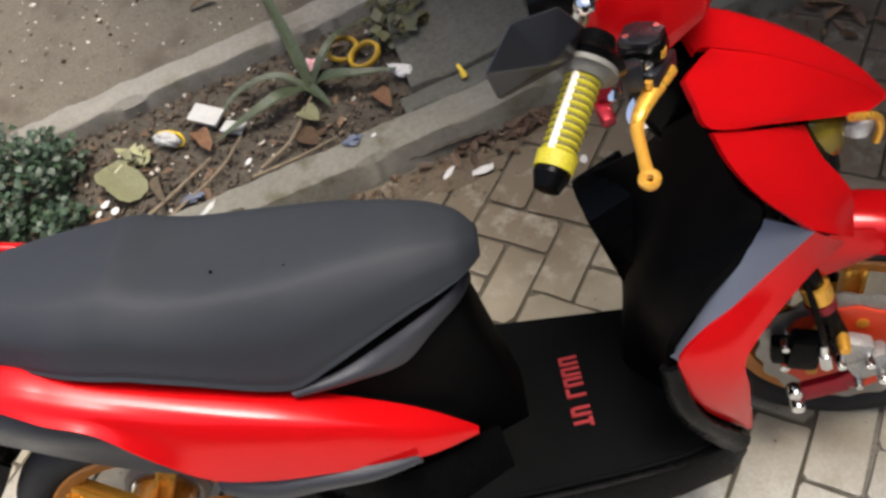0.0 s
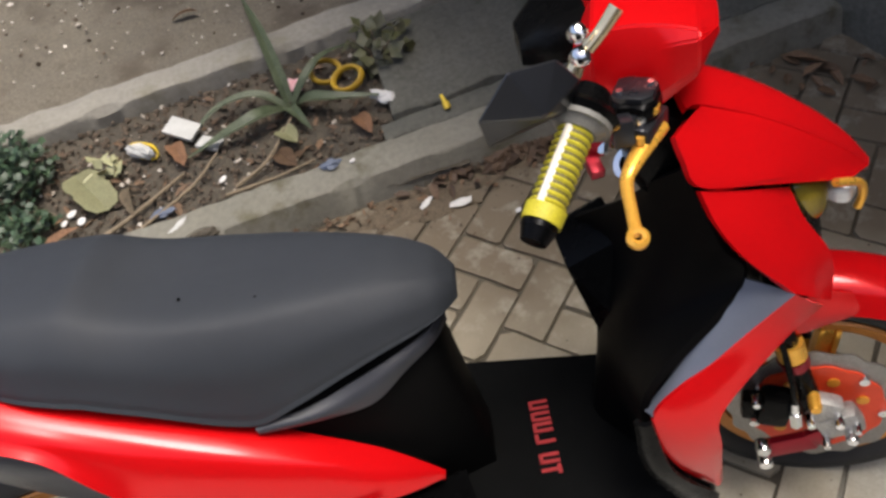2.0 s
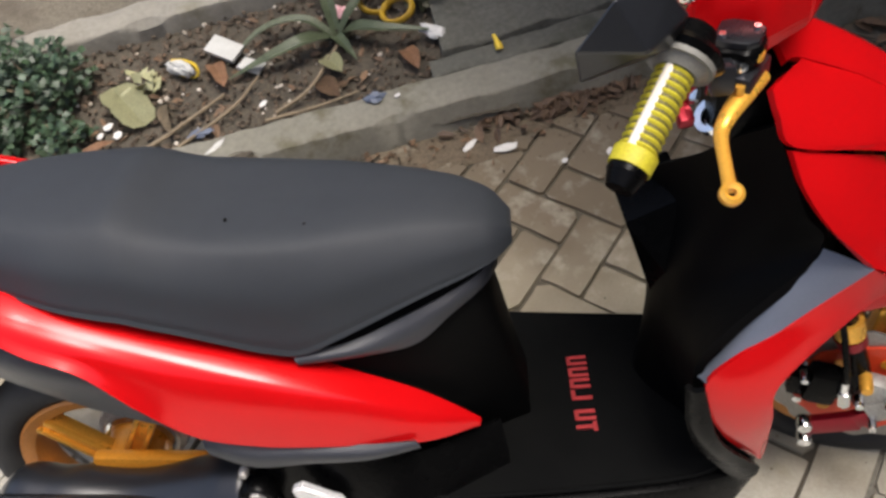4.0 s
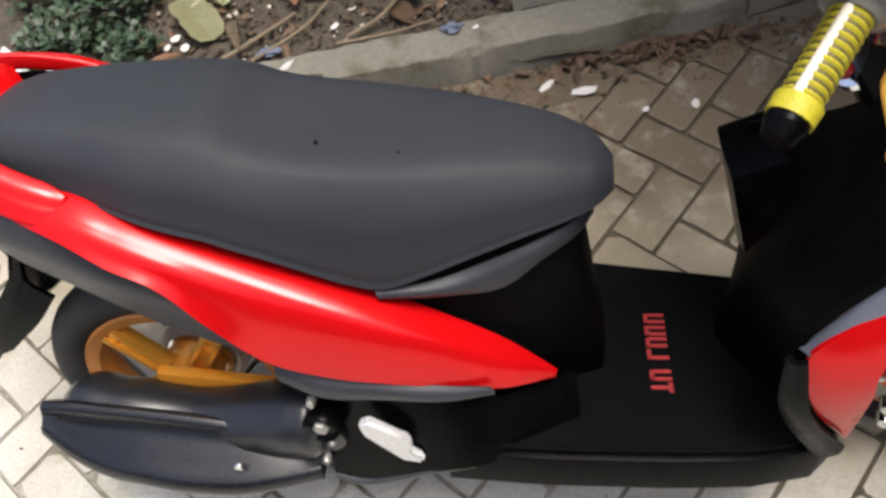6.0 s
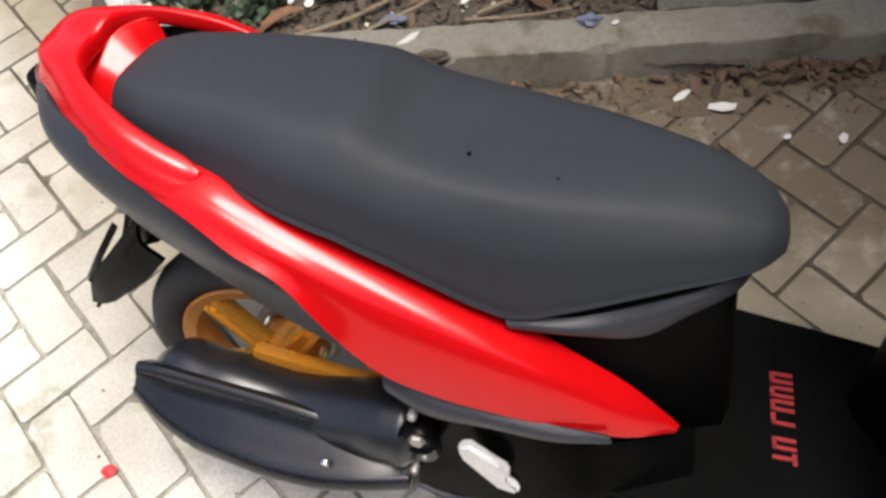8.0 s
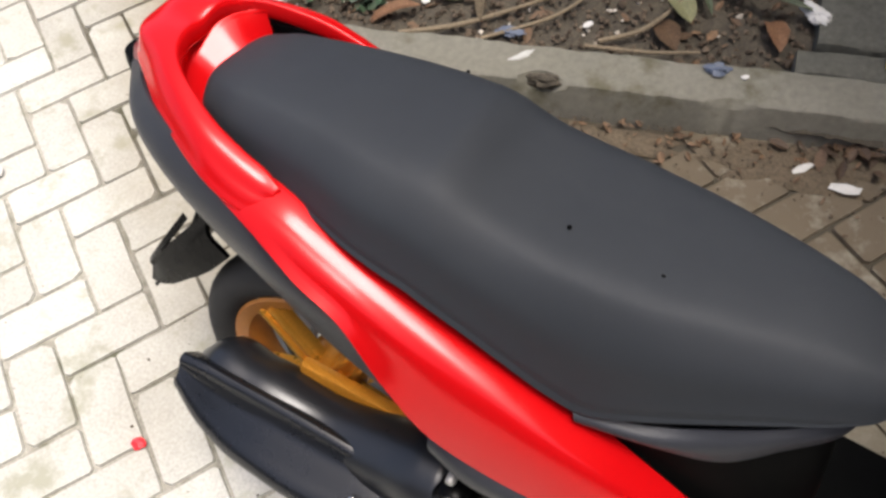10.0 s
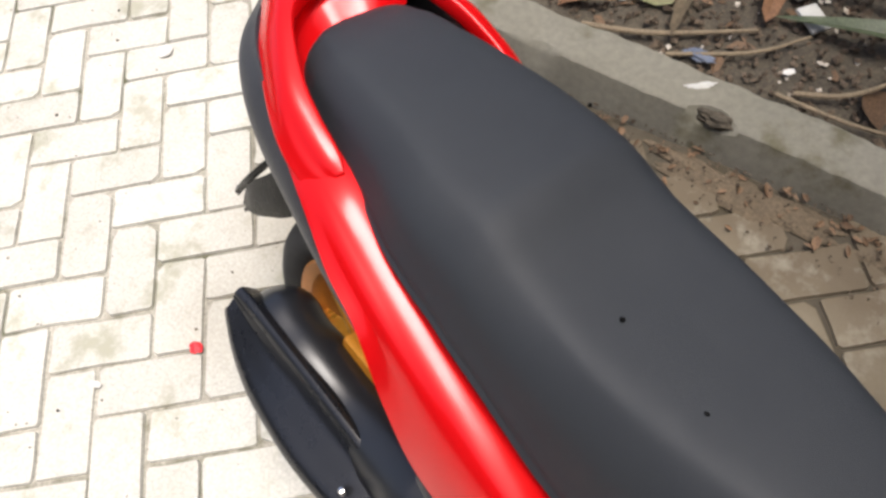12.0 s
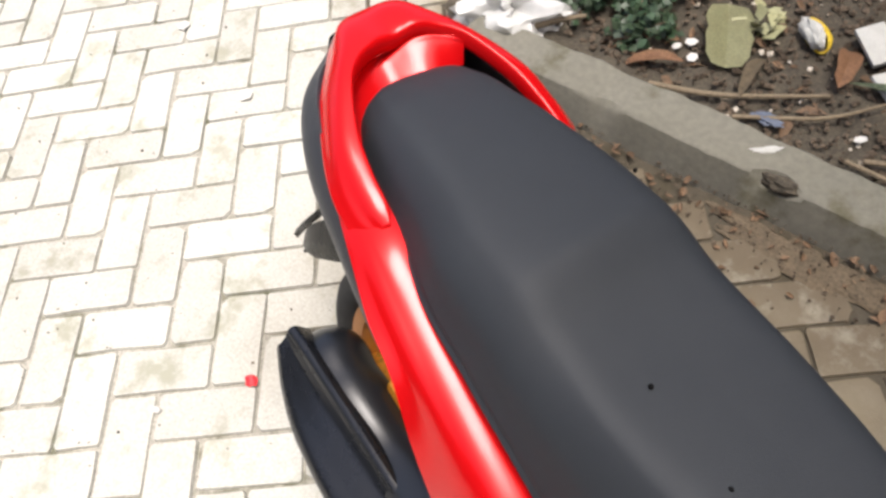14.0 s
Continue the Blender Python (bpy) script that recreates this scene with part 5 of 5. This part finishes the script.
for x, y, l, w, a in ((0.353, 1.531, 0.050, 0.016, 36), (0.442, 1.498, 0.068, 0.024, -6), (0.572, 1.417, 0.016, 0.013, 0), (0.688, 1.413, 0.026, 0.018, 70), (-0.165, 1.80, 0.026, 0.016, 30), (-0.62, 1.81, 0.024, 0.02, 0), (-0.57, 1.80, 0.03, 0.022, 50),
                      (-1.425, 1.085, 0.045, 0.04, 20), (-1.80, 1.14, 0.04, 0.03, 50), (-0.87, 0.43, 0.03, 0.012, 20), (-0.60, 1.84, 0.03, 0.02, 10), (0.20, 1.68, 0.018, 0.012, 10)):
    z = 0.007 if 0.3 < x < 0.5 and y < 1.56 else 0.004 if y < kerb_front(x) - 0.02 or x < -1.1 else 0.052 if y > kerb_front(x) + 0.12 else 0.089
    lying("paper_scrap", scrap(l, w, int(abs(x) * 1000)), WHITE, pose(x, y, z, 4, -5, a), "small white scrap lying on the ground", "paper scrap", "white scraps")
# dark filler in the kerb's chip, put there as its shade
lying("soil_clump", crumple(0.034, 0.5, 1.4, 0.5, 0.5, 8, 40), SOIL, pose(-0.225, kerb_front(-0.225) + 0.022, 0.066, 0, 0, 4), "dark lump standing in for the shade inside the kerb's chip", "soil clump")
petal = lying("fallen_petal", crumple(0.013, 0.5, 1.0, 0.8, 0.4, 3, 60), PETAL, pose(-0.765, 0.603, 0.008, 0, 0, 0), "fallen bright red petal on the paving", "petal")


def twig(pts, r, label):
    b_ = tube(pts, [r, r * 0.9, r * 0.6], 8, 18)
    lying("twig", b_, TWIG, Matrix.Identity(4), label, "twig", "twigs")


twig([(-0.60, 1.675, 0.055), (-0.45, 1.735, 0.06), (-0.27, 1.862, 0.06)], 0.007, "long dry stalk lying along the kerb")
twig([(-0.13, 1.75, 0.055), (-0.03, 1.80, 0.07), (0.06, 1.93, 0.085)], 0.006, "thin dry stalk leaning on the soil")
twig([(-0.16, 1.73, 0.055), (-0.02, 1.735, 0.06), (0.10, 1.76, 0.06)], 0.005, "thin dry stalk on the soil")
twig([(-0.40, 1.70, 0.055), (-0.25, 1.80, 0.06), (-0.17, 1.90, 0.065)], 0.005, "thin dry stalk on the soil")
twig([(-0.93, 1.665, 0.06), (-0.88, 1.70, 0.08), (-0.83, 1.74, 0.09)], 0.008, "short brown stick beside the kerb")


def scatter(name, count, place, size, mat, label, category, seed, flat=0.6, leafy=False):
    """Uncountable small pieces as one mesh."""
    rnd = random.Random(seed)
    verts, faces = [], []
    for _ in range(count):
        x, y, z = place(rnd)
        s = size * rnd.uniform(0.5, 1.5) * (1.6 if rnd.random() < 0.08 else 1.0)
        m = Matrix.Translation((x, y, z)) @ Euler((rnd.uniform(-0.5, 0.5), rnd.uniform(-0.5, 0.5), rnd.uniform(0, 6.28))).to_matrix().to_4x4()
        k = len(verts)
        if leafy:
            w = rnd.uniform(0.3, 0.55)
            pts = [(-1, 0, 0), (-0.3, w, 0.25), (0.5, w * 0.8, 0.2), (1, 0, 0.1), (0.4, -w, 0.3), (-0.4, -w * 0.8, 0.15), (0, 0, 0.02)]
            verts += [m @ (Vector(p) * s) for p in pts]
            faces += [(k + i, k + (i + 1) % 6, k + 6) for i in range(6)]
        else:
            pts = [Vector(p) * rnd.uniform(0.7, 1.2) for p in ((1, 0, 0), (0, 1, 0), (-1, 0, 0), (0, -1, 0), (0.1, 0.1, 1), (0, 0, -1))]
            verts += [m @ Vector((p.x * s, p.y * s * 0.8, p.z * s * flat)) for p in pts]
            faces += [(k + a, k + b_, k + c) for a, b_, c in ((0, 1, 4), (1, 2, 4), (2, 3, 4), (3, 0, 4), (1, 0, 5), (2, 1, 5), (3, 2, 5), (0, 3, 5))]
    me = bpy.data.meshes.new(name)
    me.from_pydata(verts, [], faces)
    me.materials.append(mat)
    tagged(new(name, me), label, category, kind="stuff")


def on_bed(r):
    y = r.uniform(1.70, 2.25)
    return r.uniform(-1.1, 0.42), y, 0.040 + r.uniform(-0.004, 0.008)


def on_dirt(r):
    return r.uniform(-1.7, 0.6), 2.40 + 1.4 * r.random(), 0.09 + r.uniform(-0.004, 0.006)


def at_kerb_foot(r):
    x = r.uniform(-0.75, 1.1)
    return x, kerb_front(x) - abs(r.gauss(0, 0.075)) - 0.008, 0.004 + r.random() * 0.006


def leaf_drift(r):
    x = r.gauss(0.64, 0.13)
    return x, kerb_front(x) - abs(r.gauss(0, 0.03)) - 0.01, 0.008 + r.random() * 0.012


def on_paving(r):
    return r.uniform(-2.2, 1.4), r.uniform(-0.1, 1.5), 0.002


def right_leaves(r):
    return r.gauss(1.50, 0.10), r.gauss(1.57, 0.08), 0.006 + 0.008 * r.random()


scatter("soil_crumbs", 2600, on_bed, 0.008, CLOD, "crumbs of dark soil over the bed", "soil crumbs", 1)
scatter("bed_stones", 130, on_bed, 0.008, PEBBLE, "small pale stones among the soil", "stones", 2)
scatter("bed_leaf_bits", 150, on_bed, 0.017, LEAF_DRY, "bits of dead leaf over the bed", "leaf litter", 3, leafy=True)
scatter("gravel", 560, on_dirt, 0.0065, PEBBLE, "small pale gravel on the dirt", "gravel", 4)
scatter("dirt_clods", 280, on_dirt, 0.008, CLOD, "brown clods on the dirt", "dirt clods", 5)
scatter("kerb_litter", 210, at_kerb_foot, 0.009, LEAF_DRY, "brown leaf bits and soil along the kerb's foot", "leaf litter", 6, leafy=True)
scatter("kerb_crumbs", 1100, at_kerb_foot, 0.003, CLOD, "soil crumbs along the kerb's foot", "soil crumbs", 7)
scatter("leaf_drift", 170, leaf_drift, 0.017, LEAF_ROT, "drift of rotting dark brown leaves against the kerb", "leaf litter", 8, leafy=True)
scatter("paving_grit", 500, on_paving, 0.0025, CLOD, "sparse grit on the pavers", "grit", 9)
scatter("fallen_leaves", 16, right_leaves, 0.027, LEAF_DRY, "scattered dry leaves on the paving", "leaf litter", 10, leafy=True)


def soil_patch(cx, cy, rx, ry, turn, height, seed):
    """A thin uneven tongue of soil that fades out over the paving."""
    bm = bmesh.new()
    rows = []
    for i in range(15):
        f = i / 14
        row = []
        for k in range(72):
            a = 2 * math.pi * k / 72
            edge = 1 + 0.45 * noise.fractal(Vector((math.cos(a) * 1.6, math.sin(a) * 1.6, seed)), 0.8, 2.0, 4)
            p = Vector((rx * f * edge * math.cos(a), ry * f * edge * math.sin(a), 0))
            p.z = height * (1 - f ** 2) - 0.004 * f ** 3 + 0.004 * noise.noise(p * 45)
            row.append(bm.verts.new(p))
        rows.append(row)
    for a, b_ in zip(rows, rows[1:]):
        for k in range(72):
            bm.faces.new((a[k], a[(k + 1) % 72], b_[(k + 1) % 72], b_[k]))
    bmesh.ops.remove_doubles(bm, verts=bm.verts, dist=1e-6)
    bmesh.ops.recalc_face_normals(bm, faces=bm.faces)
    bm.transform(pose(cx, cy, 0.001, 0, 0, turn))
    return bm


for cx, cy, rx, ry, turn, h, seed in ((0.34, 1.53, 0.20, 0.055, 2, 0.0045, 2.0), (-0.10, 1.515, 0.20, 0.045, 4, 0.0045, 7.0), (0.72, 1.585, 0.16, 0.04, 6, 0.0045, 4.0)):
    tagged(part("soil_patch", soil_patch(cx, cy, rx, ry, turn, h, seed), SANDY), "sandy brown soil washed out along the kerb's foot", "soil", kind="stuff")

# unseen plain walls added round the paving to hold back low sky light
for name, sx, sy, h, x, y in (("wall_back", 3.9, 0.2, 1.4, -3.15, 4.0), ("wall_house", 4.1, 0.2, 2.75, 1.25, 4.0), ("wall_side", 0.2, 7.0, 2.75, 3.2, 0.6), ("wall_front", 8.4, 0.2, 3.0, -0.9, -3.0), ("wall_far", 0.2, 7.0, 1.0, -5.2, 0.6)):
    tagged(part(name, block(sx, sy, h, pose(x, y, h / 2), 0.01), SKY_BLOCK), "unseen plain dark grey wall added to block low sky light", "wall", kind="structure")

# unseen overhead slab, added only to dim sky and sun towards +x
tagged(part("roof", block(4.0, 9.0, 0.15, pose(1.26 + 0.88 * 2.0, 0.95 + 0.47 * 2.0, 2.83, 0, 0, 28), 0.01), SKY_BLOCK), "unseen plain grey slab added overhead to shade the yard's +x end", "roof", kind="structure")

# ---- herringbone pavers ----
U = 0.106
ANG = radians(47)


def lat(i, j):
    return (-1.122 + U * (i * math.cos(ANG) - j * math.sin(ANG)), 0.372 + U * (i * math.sin(ANG) + j * math.cos(ANG)))


def paver_mesh(a, b_, seed):
    """A block with chipped corners, slightly wavy sides and a worn upper edge."""
    rnd = random.Random(seed)
    bm = bmesh.new()
    g = 0.0019
    base = []
    corners = (((0, 0), (1, 1)), ((a, 0), (-1, 1)), ((a, b_), (-1, -1)), ((0, b_), (1, -1)))
    for n, ((x, y), (sx, sy)) in enumerate(corners):
        k1, k2 = rnd.uniform(0.003, 0.009), rnd.uniform(0.003, 0.009)
        if rnd.random() < 0.14:
            k1, k2 = k1 + rnd.uniform(0.006, 0.016), k2 + rnd.uniform(0.006, 0.016)
        gx, gy = g + rnd.uniform(-0.0009, 0.0016), g + rnd.uniform(-0.0009, 0.0016)
        p, q = (x + sx * gx, y + sy * (gy + k1)), (x + sx * (gx + k2), y + sy * gy)
        base += [p, q] if sx == sy else [q, p]
        (x2, y2), _ = corners[(n + 1) % 4]
        f, w = rnd.uniform(0.35, 0.65), g + rnd.uniform(-0.0004, 0.0026)
        base.append((x + (x2 - x) * f + (w if n == 3 else -w if n == 1 else 0), y + (y2 - y) * f + (w if n == 0 else -w if n == 2 else 0)))
    mid = [bm.verts.new((x, y, -0.014)) for x, y in base]
    top = []
    for x, y in base:
        c = rnd.uniform(0.0014, 0.0036)
        top.append(bm.verts.new((a / 2 + (x - a / 2) * (1 - 2 * c / a), b_ / 2 + (y - b_ / 2) * (1 - 2 * c / b_), rnd.uniform(-0.0006, 0.0))))
    n = len(base)
    for i in range(n):
        bm.faces.new((mid[i], mid[(i + 1) % n], top[(i + 1) % n], top[i]))
    bm.faces.new(top)
    me = bpy.data.meshes.new("paver")
    bm.to_mesh(me)
    bm.free()
    me.materials.append(PAVER)
    return me


def paving():
    field = tagged(new("pavement"), "pale concrete herringbone pavers with mossy sandy joints", "pavement", kind="structure")
    kinds = {"H": [paver_mesh(2 * U, U, k) for k in range(24)], "V": [paver_mesh(U, 2 * U, k + 40) for k in range(24)]}
    rnd = random.Random(5)
    spots = []
    for i in range(-70, 75):
        for j in range(-75, 75):
            for kind in "HV":
                if kind == "H" and (i + j) % 4:
                    continue
                if kind == "V" and (i + j + 2) % 4:
                    continue
                a, b_ = (2, 1) if kind == "H" else (1, 2)
                x, y = lat(i + a / 2, j + b_ / 2)
                if not (-5.0 < x < 3.02 and -2.82 < y < 3.85):
                    continue
                if y > kerb_front(x) - 0.02 and x > -1.12 and x < 1.8:
                    continue
                if (y > 2.25 and x > -2.45) or (x > 1.3 and y > 1.75):
                    continue
                spots.append((abs(x + 0.35) * 0.75 + abs(y - 0.7), kind, i, j))
    spots.sort()
    verts, faces = [], []
    for n, (_, kind, i, j) in enumerate(spots):
        x, y = lat(i, j)
        m = pose(x, y, rnd.uniform(-0.0025, 0.0010), rnd.uniform(-0.5, 0.5), rnd.uniform(-0.5, 0.5), 47 + rnd.uniform(-0.9, 0.9))
        me = rnd.choice(kinds[kind])
        if n < 300:
            ob = new("paver", me)
            ob.parent = field
            ob.matrix_basis = m
        else:
            k = len(verts)
            verts += [m @ v.co for v in me.vertices]
            faces += [[k + q for q in p.vertices] for p in me.polygons]
    rest = bpy.data.meshes.new("pavers")
    rest.from_pydata(verts, [], faces)
    rest.materials.append(PAVER)
    far = new("pavers", rest)
    far.parent = field
    far["kind"] = "stuff"


paving()
